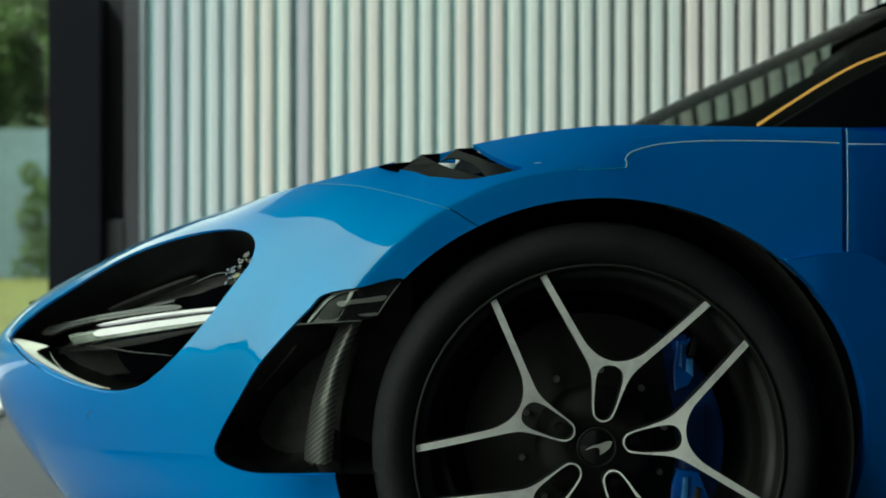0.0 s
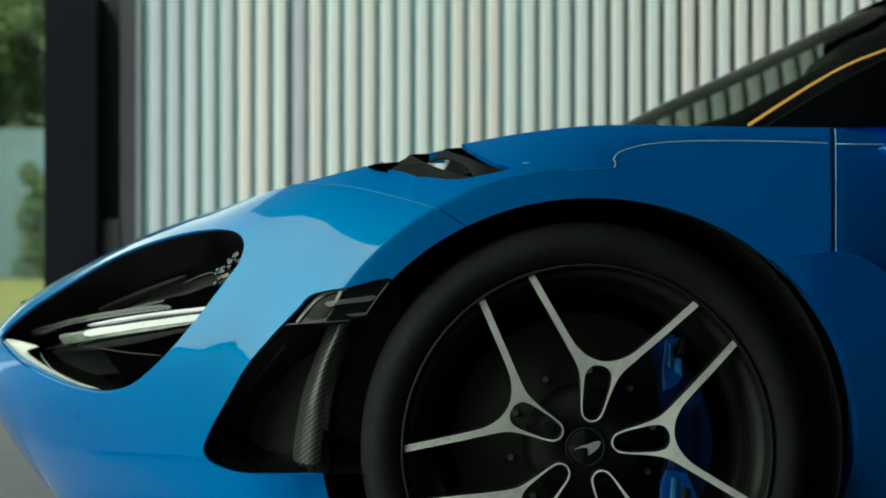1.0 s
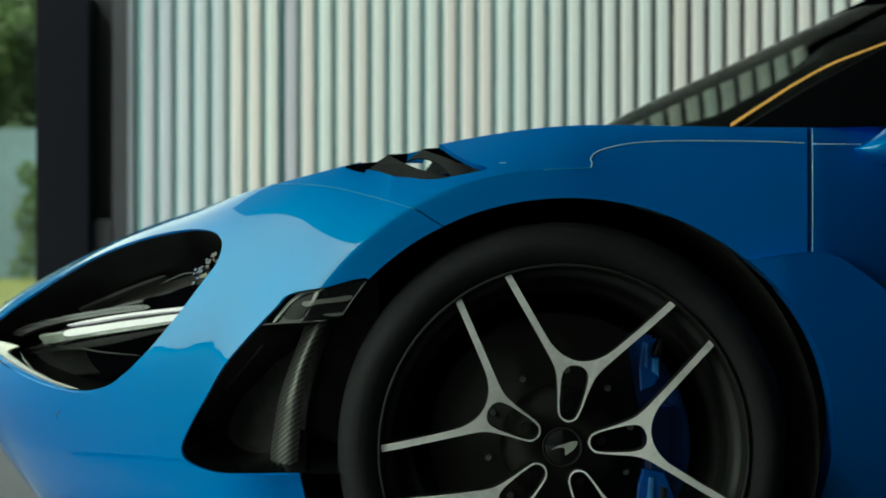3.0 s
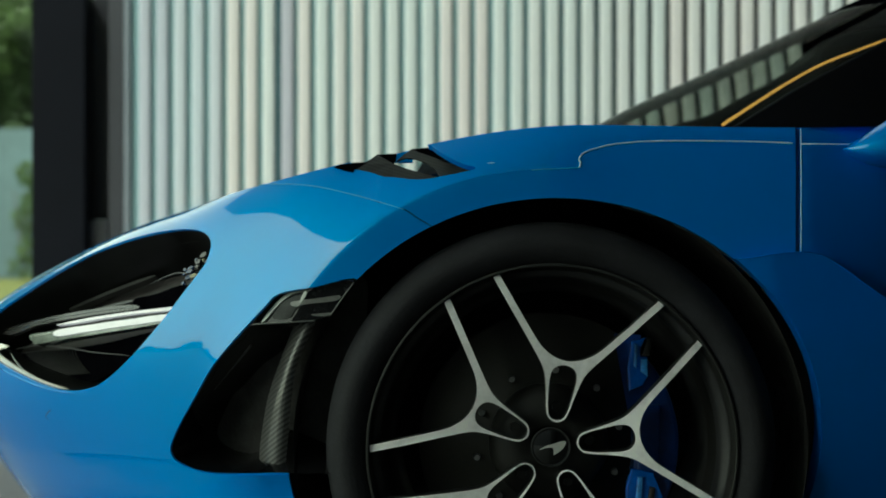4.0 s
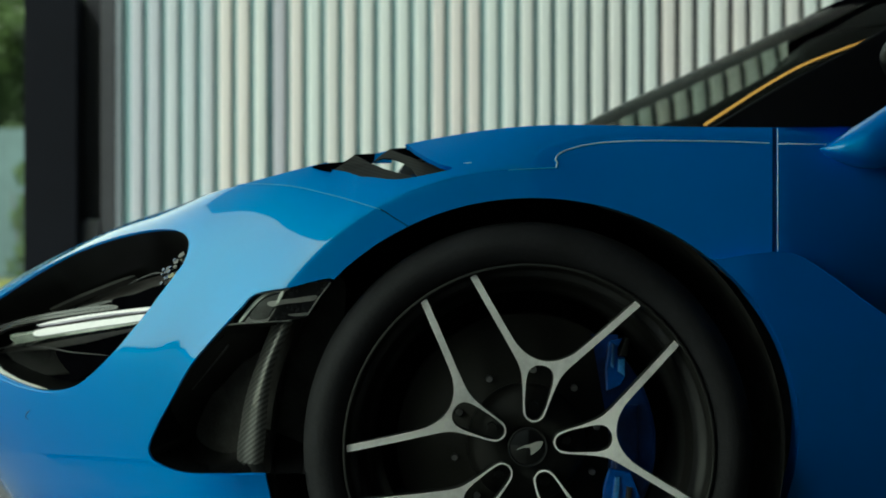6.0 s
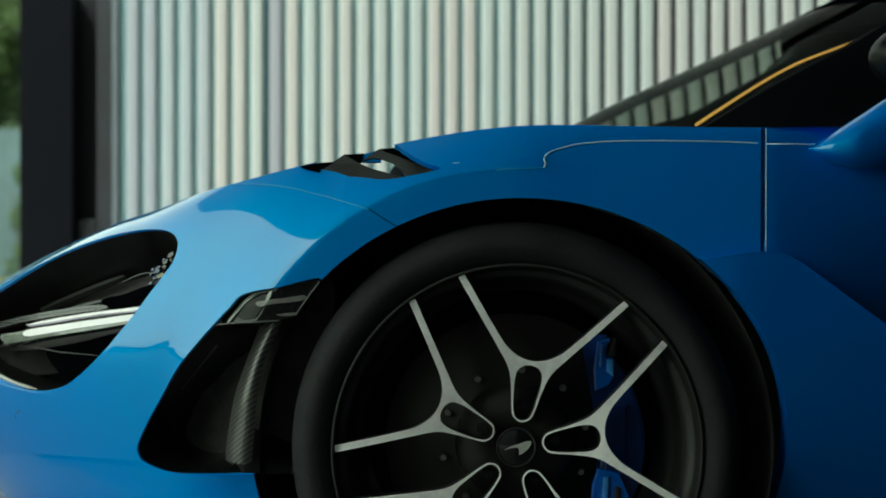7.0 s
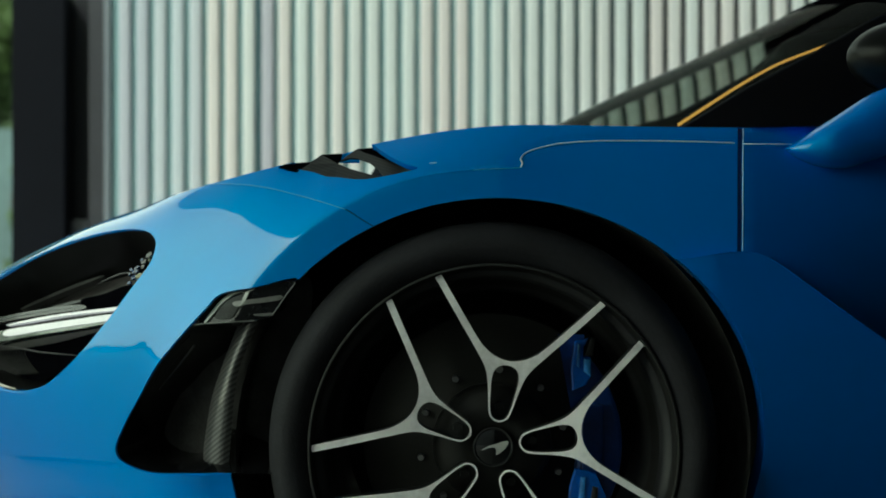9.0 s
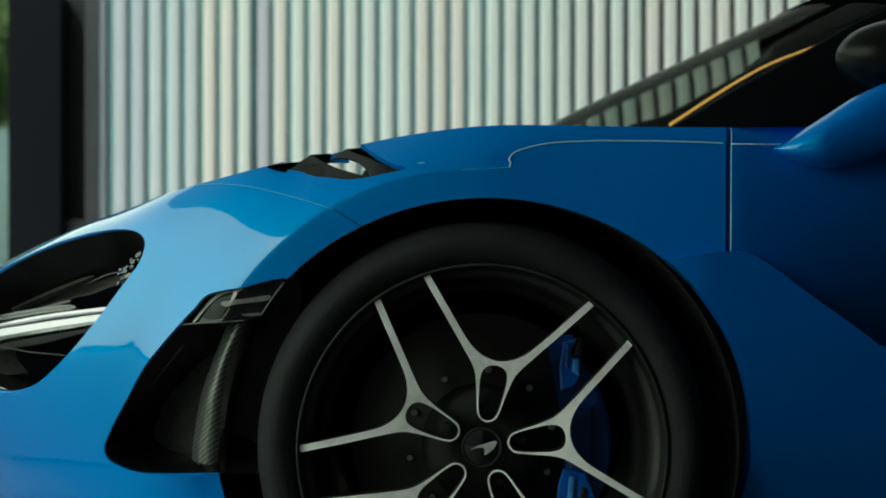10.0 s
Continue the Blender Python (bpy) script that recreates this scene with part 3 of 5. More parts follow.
patch("lower_bowl", ((-0.6333, 0.1453), (-0.4933, 0.1793), (-0.3849, 0.1871), (-0.4316, 0.2324), (-0.4830, 0.2517), (-0.5239, 0.2593), (-0.5624, 0.2468), (-0.6146, 0.2179), (-0.6583, 0.1743), (-0.6681, 0.1456)), headlight, VOID, 0.075, 0.004, "black lower bowl")
patch("scoop", ((-0.6674, 0.1486), (-0.6009, 0.1623), (-0.5408, 0.1816), (-0.4893, 0.206), (-0.4312, 0.2323), (-0.4602, 0.2504), (-0.5032, 0.2606), (-0.536, 0.2491), (-0.5765, 0.2196), (-0.6236, 0.1831)), headlight, VOID, 0.058, 0.01, "black scoop")
for name, mat, inset, radius, line in (("scoop_edge", DIM_SILVER, 0.05, 0.0013, ((-0.6578, 0.1487), (-0.6054, 0.1603), (-0.5615, 0.1762), (-0.5230, 0.1924), (-0.4835, 0.2108), (-0.4243, 0.2316))),
                                       ("lip_line", SILVER, 0.02, 0.0016, ((-0.6268, 0.1627), (-0.6141, 0.1822), (-0.5955, 0.2053), (-0.5703, 0.2301), (-0.5257, 0.2565))),
                                       # silver tube standing for the barrel's lit upper edge
                                       ("projector_edge", DIM_SILVER, 0.045, 0.0012, ((-0.4056, 0.1232), (-0.3669, 0.1146), (-0.3312, 0.1245)))):
    bm = bmesh.new()
    tube(bm, [Vector(flank(p[0], p[1], inset)) for p in catmull(line, 6)], radius, 6, lambda f: 1 - 0.6 * abs(2 * f - 1) ** 2)
    part(name, bm, mat, headlight, "thin bright edge in the lamp")
for k in range(19):
    bm = bmesh.new()
    f = k / 18
    q = [(np.array(u) * (1 - f) + np.array(v) * f) for u, v in zip(((-0.6395, 0.1583), (-0.6212, 0.1771), (-0.5909, 0.2035), (-0.5647, 0.2271)), ((-0.5237, 0.1916), (-0.5232, 0.2029), (-0.515, 0.2211), (-0.502, 0.2406)))]
    tube(bm, [Vector(flank(p[0], p[1], 0.057)) for p in catmull([tuple(p) for p in q], 6)], 0.0007, 5)
    part("scoop_rib", bm, RIB_BLACK, headlight)
patch("projector", ((-0.4383, 0.1256), (-0.4343, 0.1178), (-0.4053, 0.1189), (-0.3698, 0.1132), (-0.3304, 0.1239), (-0.3344, 0.1345), (-0.3562, 0.1542), (-0.3941, 0.1514), (-0.4229, 0.1431)), headlight, VOID, 0.05, 0.01, "black projector barrel")
# a cluster of small cut facets at the lamp's upper corner
rng_f = random.Random(4)
facets = (DIM_SILVER, YELLOW_GLASS, BLUE_GLASS, BLUE_GLASS, BLADE, BOWL_GREY, LAMP_BLACK)
for k in range(40):
    u, v = rng_f.random(), rng_f.random()
    a = -0.3180 - 0.034 * u ** 0.7 - 0.006 * v
    d = 0.0780 + 0.044 * v + 0.012 * u * (1 - v)
    size = rng_f.uniform(0.0025, 0.006) * (1.15 - 0.5 * u)
    turn = rng_f.uniform(0, 3.1)
    shape = [(a + size * math.cos(turn + q) * 0.8, d + size * 1.1 * math.sin(turn + q) * rng_f.uniform(0.6, 1.0)) for q in (0.0, 1.3, 2.6, 3.6, 5.1)]
    if all(inside(head_r, x, math.sqrt(y)) for x, y in shape):
        patch("reflector", shape, headlight, facets[rng_f.randrange(7) if u < 0.6 else 2], 0.026 + 0.012 * rng_f.random(), 0.004, "small faceted reflector", 0.01, 1)
patch("lower_lip", ((-0.7299, 0.1020), (-0.6884, 0.1165), (-0.6465, 0.1371), (-0.6155, 0.1546), (-0.6438, 0.1533), (-0.6211, 0.1762), (-0.5858, 0.2056), (-0.5497, 0.2345), (-0.5105, 0.2589), (-0.5074, 0.2625), (-0.5538, 0.2462), (-0.6095, 0.2111), (-0.6644, 0.1673), (-0.7060, 0.1279)), headlight, LIP_CREAM, 0.006, 0.004, "glossy lower lip, its sky reflection put in as cream", 0.008, 3)
bm = bmesh.new()
tube(bm, [Vector(flank(p[0], p[1], 0.001)) for p in catmull(((-0.7351, 0.0990), (-0.6986, 0.1291), (-0.6578, 0.1643), (-0.5944, 0.2137), (-0.5426, 0.2454), (-0.4949, 0.2650)), 6)], 0.0021, 6, lambda f: 1 - 0.7 * f * f)
part("gasket", bm, VOID, headlight, "thin black rubber gasket")
bm = bmesh.new()
tube(bm, [Vector(flank(p[0], p[1], 0.002)) for p in catmull(((-0.7753, 0.0829), (-0.7204, 0.1179), (-0.6602, 0.1636), (-0.5963, 0.2123), (-0.5448, 0.2458), (-0.4973, 0.2677), (-0.4553, 0.275), (-0.4216, 0.264)), 6)], 0.0032, 8, lambda f: 1 - 0.5 * abs(2 * f - 1))
part("headlight_edge", bm, BLUE, car, "rolled blue edge under the headlight")
# ---- side intake with its lamp ----
bm = bmesh.new()
ring = [(Vector(flank(a, d)), skin_normal(a, d)) for a, d in intake_poly]
loops = [[bm.verts.new(p - n * k + Vector((0, 0, 0))) for p, n in ring] for k in (0.0042, 0.06, 0.12)]
for l0, l1 in zip(loops, loops[1:]):
    for i in range(len(ring)):
        j = (i + 1) % len(ring)
        if ring[i][0].x < -0.33 or ring[i][0].z < 0.30:
            bm.faces.new((l0[i], l0[j], l1[j], l1[i]))
intake = part("side_intake", bm, GLOSS_BLACK, car, "deep black side air intake")
patch("intake_back", INTAKE, intake, LINER, 0.11, 0)
bm = bmesh.new()
left, right = catmull(((-0.3769, 0.085, 0.4965), (-0.3988, 0.085, 0.4399), (-0.4155, 0.085, 0.3895), (-0.4248, 0.085, 0.3392), (-0.4290, 0.085, 0.3014), (-0.4260, 0.085, 0.2720)), 8), catmull(((-0.3420, 0.05, 0.5000), (-0.3676, 0.05, 0.4426), (-0.3775, 0.05, 0.3931), (-0.3816, 0.05, 0.3435), (-0.3849, 0.05, 0.3064), (-0.3866, 0.05, 0.2770)), 8)
rows_ = []
for u, v in zip(left, right):
    u, v = Vector(u), Vector(v)
    row = []
    for k in range(15):
        f = k / 14
        p = u.lerp(v, f)
        p.y -= 0.018 * math.sin(math.pi * min(f * 1.02, 1)) ** 0.8
        row.append(bm.verts.new(p))
    rows_.append(row)
for r0, r1 in zip(rows_, rows_[1:]):
    for k in range(14):
        bm.faces.new((r0[k], r0[k + 1], r1[k + 1], r1[k]))
bmesh.ops.recalc_face_normals(bm, faces=bm.faces[:])
part("carbon_vane", bm, CARBON_VANE, intake, "glossy woven carbon vane")
lamp = patch("side_lamp", ((-0.2267, 0.2115), (-0.2145, 0.1975), (-0.1908, 0.1793), (-0.155, 0.1764), (-0.0700, 0.1802), (-0.0900, 0.2009), (-0.1130, 0.2240), (-0.1500, 0.2235), (-0.1792, 0.217)), car, LAMP_SMOKE, 0.012, 0.03, "smoked side marker lamp")
for name, mat, inset, rim_, shape, words in (
        ("lamp_glass", LAMP_GREY, 0.0105, 0.003, ((-0.2037, 0.2075), (-0.1948, 0.1914), (-0.1805, 0.1828), (-0.1612, 0.1824), (-0.1632, 0.1941), (-0.1712, 0.2039), (-0.1791, 0.2121)), "grey glass wedge"),
        # pale arc: the glass's bright reflection put in as a patch
        ("lamp_reflection_arc", LIGHT_EDGE, 0.009, 0.003, ((-0.2186, 0.2096), (-0.2073, 0.1947), (-0.1927, 0.1812), (-0.1740, 0.1751), (-0.1430, 0.1777), (-0.1464, 0.1803), (-0.1704, 0.1780), (-0.1890, 0.1850), (-0.2040, 0.1985), (-0.2150, 0.2106)), "pale arc painted as a reflection on the glass"),
        ("lamp_post", LIGHT_EDGE, 0.008, 0.003, ((-0.1566, 0.1784), (-0.1514, 0.1785), (-0.1567, 0.1969), (-0.1634, 0.1964)), "pale glass post"),
        ("lamp_bar", LAMP_PALE, 0.008, 0.003, ((-0.1737, 0.1897), (-0.1371, 0.1949), (-0.0970, 0.1968), (-0.1008, 0.2035), (-0.1370, 0.2014), (-0.1709, 0.1975)), "silver lamp strip"),
        ("lamp_foot", LAMP_PALE, 0.008, 0.003, ((-0.1419, 0.2167), (-0.1279, 0.2177), (-0.1103, 0.2198), (-0.1150, 0.2231), (-0.1323, 0.2209)), "small silver strip")):
    patch(name, shape, lamp, mat, inset, rim_, words, 0.01, 4)
for line in (((-0.0689, 0.1819), (-0.0894, 0.1994), (-0.1118, 0.2235)), ((-0.2309, 0.2145), (-0.2021, 0.2173), (-0.1696, 0.2218), (-0.1362, 0.2266))):
    bm = bmesh.new()
    tube(bm, [Vector(flank(p[0], p[1], 0.006)) for p in catmull(line, 6)], 0.0011, 6)
    part("lamp_edge", bm, LAMP_PALE, lamp, "thin grey edge")
bm = bmesh.new()
tube(bm, [Vector(flank(p[0], p[1], 0.03)) for p in catmull(((-0.2382, 0.2449), (-0.2499, 0.2580), (-0.2682, 0.2761), (-0.2958, 0.3021)), 6)], 0.0016, 6, lambda f: 1 - 0.7 * f)
part("duct_edge", bm, BLACK_TRIM, intake, "faint ridge in the duct wall")

# ---- wing vent ----
vent = patch("wing_vent", ((-0.1301, 0), (-0.0869, 0.013), (0.0073, 0.0351), (0.0646, 0.0534), (0.1049, 0.055), (0.139, 0.05), (0.1252, 0.0519), (0.0888, 0.0544), (0.0565, 0.0499), (0.0072, 0.0307), (-0.0878, 0.0093)), car, LINER, 0.03, 0, "woven carbon louvre let into the wing")
def louvre(name, points, mat, words, thick=0.004):
    bm = bmesh.new()
    bm.faces.new([bm.verts.new(p) for p in points])
    bmesh.ops.triangulate(bm, faces=bm.faces[:])
    r = bmesh.ops.extrude_face_region(bm, geom=bm.faces[:])
    for v in [g for g in r["geom"] if isinstance(g, bmesh.types.BMVert)]:
        v.co += Vector((0.0, thick, -0.4 * thick))
    bmesh.ops.recalc_face_normals(bm, faces=bm.faces[:])
    return part(name, bm, mat, vent, words, False)


louvre("louvre_blade", ((-0.2870, 0.082, 0.7232), (-0.273, 0.090, 0.7331), (-0.2647, 0.105, 0.7417), (-0.2559, 0.121, 0.7496), (-0.2445, 0.107, 0.7427), (-0.2295, 0.089, 0.734), (-0.2097, 0.071, 0.7254), (-0.1793, 0.051, 0.7161), (-0.1560, 0.039, 0.7100), (-0.1743, 0.040, 0.7085), (-0.2067, 0.040, 0.7065), (-0.2315, 0.050, 0.7084), (-0.249, 0.058, 0.7130), (-0.2665, 0.070, 0.7190)), CARBON_LINED, "woven carbon blade")
louvre("louvre_blade", ((-0.2256, 0.093, 0.7385), (-0.2154, 0.115, 0.7492), (-0.2031, 0.135, 0.7591), (-0.1921, 0.123, 0.7531), (-0.1742, 0.109, 0.7462), (-0.1547, 0.091, 0.7375), (-0.1348, 0.077, 0.7308), (-0.1110, 0.062, 0.7240), (-0.1337, 0.044, 0.7155), (-0.1585, 0.031, 0.7092), (-0.1676, 0.063, 0.7242), (-0.1814, 0.087, 0.7356), (-0.1975, 0.101, 0.7423), (-0.212, 0.103, 0.7433)), CARBON_LINED, "woven carbon blade with a curved opening before it")
# two added panels, set to fit what the camera sees through the louvre
louvre("gap_blocker", ((-0.1900, 0.69, 0.7791), (-0.1534, 0.69, 0.7823), (-0.0852, 0.69, 0.7823), (-0.0852, 0.69, 0.7414), (-0.2134, 0.69, 0.7414), (-0.2060, 0.69, 0.7560)), LINER, "black panel placed to half close the louvre gap from the camera", 0.02)
louvre("notch_filler", ((-0.2386, 0.200, 0.7432), (-0.2368, 0.200, 0.7529), (-0.2280, 0.200, 0.7565), (-0.2138, 0.200, 0.7600), (-0.2032, 0.200, 0.7618), (-0.2032, 0.200, 0.7432)), BLUE, "blue panel placed to fill the louvre notch from the camera")
# black plates put the dark of the duct's voids into colour
for pts in (((-0.2578, 0.141, 0.7509), (-0.2271, 0.145, 0.7528), (-0.2271, 0.123, 0.742), (-0.2319, 0.109, 0.7352), (-0.2478, 0.125, 0.743)), ((-0.2048, 0.161, 0.7609), (-0.1721, 0.167, 0.7639), (-0.1690, 0.160, 0.7560), (-0.1460, 0.140, 0.7430), (-0.1290, 0.120, 0.7360), (-0.1600, 0.130, 0.7420), (-0.1798, 0.138, 0.7469), (-0.1935, 0.147, 0.7538)), ((-0.3184, 0.094, 0.7301), (-0.297, 0.106, 0.7359), (-0.2719, 0.11, 0.7378), (-0.2661, 0.12, 0.7427), (-0.2743, 0.1, 0.733), (-0.2895, 0.076, 0.7215), (-0.3046, 0.084, 0.7253))):
    louvre("void_plate", pts, VOID, "black plate standing in for a dark void in the vent")

# a small highlight on the deck, put in as a pale patch
patch("wing_glint", ((0.1569, 0.0462), (0.1617, 0.0461), (0.1681, 0.0469), (0.1657, 0.0476), (0.1616, 0.0473)), car, BLUE_EDGE, -0.0006, 0.002, "tiny pale patch painted as a glint on the wing")
bm = bmesh.new()
tube(bm, [Vector(flank(p[0], p[1], -0.0003)) for p in catmull(((-0.5444, 0.2834), (-0.5531, 0.2856), (-0.5579, 0.2897), (-0.5555, 0.295)), 6)], 0.0007, 6, lambda f: 1 - 0.6 * f)
part("tow_cover_edge", bm, CALIPER_DARK, car, "small dark curved cut in the nose")

# ---- pale tubes painted as the lit edges of the panel joints ----
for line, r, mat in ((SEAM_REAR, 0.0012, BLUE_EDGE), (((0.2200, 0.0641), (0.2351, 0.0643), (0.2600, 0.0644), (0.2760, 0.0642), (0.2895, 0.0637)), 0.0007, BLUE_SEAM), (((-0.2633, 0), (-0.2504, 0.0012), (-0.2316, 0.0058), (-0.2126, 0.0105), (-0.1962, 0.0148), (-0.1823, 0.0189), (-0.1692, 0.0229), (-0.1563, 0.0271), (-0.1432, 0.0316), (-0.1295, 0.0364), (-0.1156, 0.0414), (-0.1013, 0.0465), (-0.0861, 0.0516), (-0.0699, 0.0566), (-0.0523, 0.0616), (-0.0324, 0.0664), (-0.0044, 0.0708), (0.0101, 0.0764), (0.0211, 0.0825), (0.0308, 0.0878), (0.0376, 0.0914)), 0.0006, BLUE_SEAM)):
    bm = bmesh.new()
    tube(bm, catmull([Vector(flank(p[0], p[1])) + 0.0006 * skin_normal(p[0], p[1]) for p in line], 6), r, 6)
    part("panel_edge", bm, mat, car, "thin pale tube painted as a lit panel edge")
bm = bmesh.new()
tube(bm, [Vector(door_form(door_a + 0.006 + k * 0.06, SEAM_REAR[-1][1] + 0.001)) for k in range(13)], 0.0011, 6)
part("panel_edge", bm, BLUE_EDGE, car, "thin pale tube painted as a lit panel edge")
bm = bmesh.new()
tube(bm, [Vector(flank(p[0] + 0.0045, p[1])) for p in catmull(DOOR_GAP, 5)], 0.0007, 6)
part("door_edge", bm, BLUE_EDGE, car, "thin pale tube painted as the lit door edge")
# navy filler tube: gives the door gap its dark blue shade by colour
bm = bmesh.new()
tube(bm, [Vector(flank(p[0], p[1], 0.0085)) for p in catmull(DOOR_GAP, 5)], 0.0045, 8)
part("door_gap_filler", bm, CALIPER_DARK, car, "navy filler tube, the gap's blue shade put in as colour")

bm = bmesh.new()
tube(bm, catmull([Vector(flank(p[0], p[1])) for p in ((0.0658, 0.0772), (0.0727, 0.0758), (0.0825, 0.0738), (0.0925, 0.0718), (0.1015, 0.0703), (0.1107, 0.0688), (0.1207, 0.0675), (0.1311, 0.0662), (0.1423, 0.065), (0.1554, 0.0643), (0.1705, 0.0638), (0.1877, 0.0636), (0.2078, 0.0637), (0.2351, 0.0643), (0.2654, 0.0643), (0.287, 0.0637))], 6), 0.0007, 6, lambda f: 0.3 + 0.7 * math.sin(math.pi * (0.15 + 0.85 * f)))
part("crease_edge", bm, BLUE, car, "rolled crease over the arch")
# ---- lower flank panel behind the wheel ----
sill_line = [(p[0], p[1]) for p in catmull(SILL, 6)]
end_a = sill_line[-1]
sill_poly = sill_line + [(end_a[0] + 0.25, end_a[1] + 0.09), (end_a[0] + 0.9, end_a[1] + 0.14), (end_a[0] + 0.9, 0.66), (sill_line[0][0] - 0.2, 0.66), (sill_line[0][0] - 0.2, sill_line[0][1])]
sill_r = root(sill_poly)


def tuck_form(a, d, inset=0.0):
    """The flank behind the wheel draws in towards the sill."""
    x, y, z = flank(a, d, inset)
    return x, y + 0.8 * max(0.0, 0.56 - z) ** 2 + 0.14 * max(0.0, a - 0.56), z


sheet("lower_flank", [(sill_poly, True), (arch_outline(), False)], lambda a, d: inside(sill_r, a, math.sqrt(d)) and not in_arch(a, d) and crown(a)[2] - d > 0.115,
      car, BLUE, inset=-0.014, rim=0.03, bounds=(0.45, 1.6, 0.45, 0.82), step=0.02, label="blue lower panel standing proud of the door", form=tuck_form)

bm = bmesh.new()
tube(bm, [Vector(tuck_form(p[0], p[1])) + Vector((0, -0.0142, 0)) for p in sill_line[3:]], 0.0008, 6)
part("panel_lip", bm, BLUE, car, "rounded edge of the lower panel")
# ---- windscreen, cabin, pillar ----
SCREEN_LINE = ((0.117, 0.69, 0.8189), (0.1654, 0.69, 0.8469), (0.2676, 0.69, 0.8996), (0.3536, 0.69, 0.9394), (0.4397, 0.69, 0.9792), (0.5257, 0.69, 1.02), (0.6204, 0.69, 1.0652))
screen_z = spline([(-0.2, 0.70)] + [(p[0], p[2] + 0.018) for p in SCREEN_LINE] + [(0.74, 1.138), (0.95, 1.205), (1.3, 1.25)])
bm = bmesh.new()
rows_ = []
for i in range(61):
    x = 0.02 + i * 1.25 / 60
    row = []
    for k in range(33):
        y = 0.97 + (k - 16) / 16 * 0.66
        row.append(bm.verts.new((x + 0.16 * ((k - 16) / 16) ** 2, y, screen_z(x) - 0.23 * (y - 0.97) ** 2)))
    rows_.append(row)
for r0, r1 in zip(rows_, rows_[1:]):
    for k in range(32):
        bm.faces.new((r0[k], r1[k], r1[k + 1], r0[k + 1]))
screen = part("windscreen", bm, SCREEN, car, "raked curved windscreen mirroring the wall")
screen.visible_shadow = False
bm = bmesh.new()
tube(bm, catmull(((0.3735, 0.68, 0.8406), (0.4325, 0.68, 0.8792), (0.4968, 0.68, 0.9199), (0.5611, 0.68, 0.9553), (0.6286, 0.68, 0.9821), (0.6897, 0.68, 1.0046)), 8), 0.0025, 8, lambda f: 1 - 0.35 * f)
part("orange_trim", bm, ORANGE, car, "thin orange trim line inside the cabin, glow added")
# black roof header over the upper end of the glass
bm = bmesh.new()
rows_ = []
for i in range(21):
    x = 0.64 + i * 0.64 / 20
    rows_.append([bm.verts.new((x + 0.16 * ((k - 12) / 12) ** 2, 0.97 + (k - 12) / 12 * 0.66, screen_z(x) - 0.23 * ((k - 12) / 12 * 0.66) ** 2 + 0.002)) for k in range(25)])
for r0, r1 in zip(rows_, rows_[1:]):
    for k in range(24):
        bm.faces.new((r0[k], r1[k], r1[k + 1], r0[k + 1]))
part("roof_header", bm, VOID, car, "black roof edge over the windscreen")
# dashboard hull below the glass
bm = bmesh.new()
rows_ = []
for i in range(31):
    x = 0.0 + i * 1.2 / 30
    row = []
    for k in range(17):
        y = 0.97 + (k - 8) / 8 * 0.62
        row.append(bm.verts.new((x + 0.1, y, min(screen_z(x) - 0.23 * (y - 0.97) ** 2 - 0.15 - 0.05 * i / 30, 0.95))))
    rows_.append(row)
for r0, r1 in zip(rows_, rows_[1:]):
    for k in range(16):
        bm.faces.new((r0[k], r1[k], r1[k + 1], r0[k + 1]))
part("dashboard", bm, CABIN, car, "matt black dashboard")
# far pillar and door top
bm = bmesh.new()
rows_ = []
for p in catmull(((0.20, 1.2, 0.78),) + ((0.3502, 1.23, 0.8758), (0.4531, 1.23, 0.9093), (0.5303, 1.23, 0.9504), (0.6075, 1.23, 0.9929), (0.6846, 1.23, 1.0379), (0.7682, 1.23, 1.0945)) + ((1.3, 1.3, 1.17),), 6):
    x, y, z = p
    rows_.append([bm.verts.new(q) for q in ((x, y, 0.72), (x, y - 0.01, z - 0.03), (x, y, z - 0.004), (x, y + 0.02, z), (x, y + 0.3, z - 0.02), (x, y + 0.34, 0.72))])
for r0, r1 in zip(rows_, rows_[1:]):
    for k in range(5):
        bm.faces.new((r0[k], r0[k + 1], r1[k + 1], r1[k]))
bmesh.ops.recalc_face_normals(bm, faces=bm.faces[:])
part("far_pillar", bm, CABIN, car, "black far windscreen pillar")
PILLAR_LINE = ((0.2633, 0.3, 0.7834), (0.3141, 0.3, 0.8055), (0.4203, 0.3, 0.8693), (0.5339, 0.3, 0.9302), (0.5718, 0.3, 0.9515), (0.6678, 0.3, 1.0004))
bm = bmesh.new()
top = catmull(list(PILLAR_LINE) + [(0.95, 0.36, 1.10), (1.35, 0.42, 1.15)], 6)
rows_ = []
for p in top:
    x, y, z = p
    rows_.append([bm.verts.new(q) for q in ((x + 0.02, y + 0.10, z - 0.03), (x + 0.004, y + 0.02, z - 0.002), (x, y, z), (x, y - 0.006, z - 0.006), (x + 0.01, y - 0.05, z - 0.06),
                                           (x + 0.02, y - 0.12, max(z - 0.2, 0.76)), (x + 0.02, y - 0.15, 0.74))])
for r0, r1 in zip(rows_, rows_[1:]):
    for k in range(6):
        bm.faces.new((r0[k], r0[k + 1], r1[k + 1], r1[k]))
bmesh.ops.recalc_face_normals(bm, faces=bm.faces[:])
part("pillar_and_side_glass", bm, DARK_GLASS, car, "black pillar with dark side glass")

# ---- door mirror ----
mirror = thing("door_mirror", "", "")
mirror.parent = car
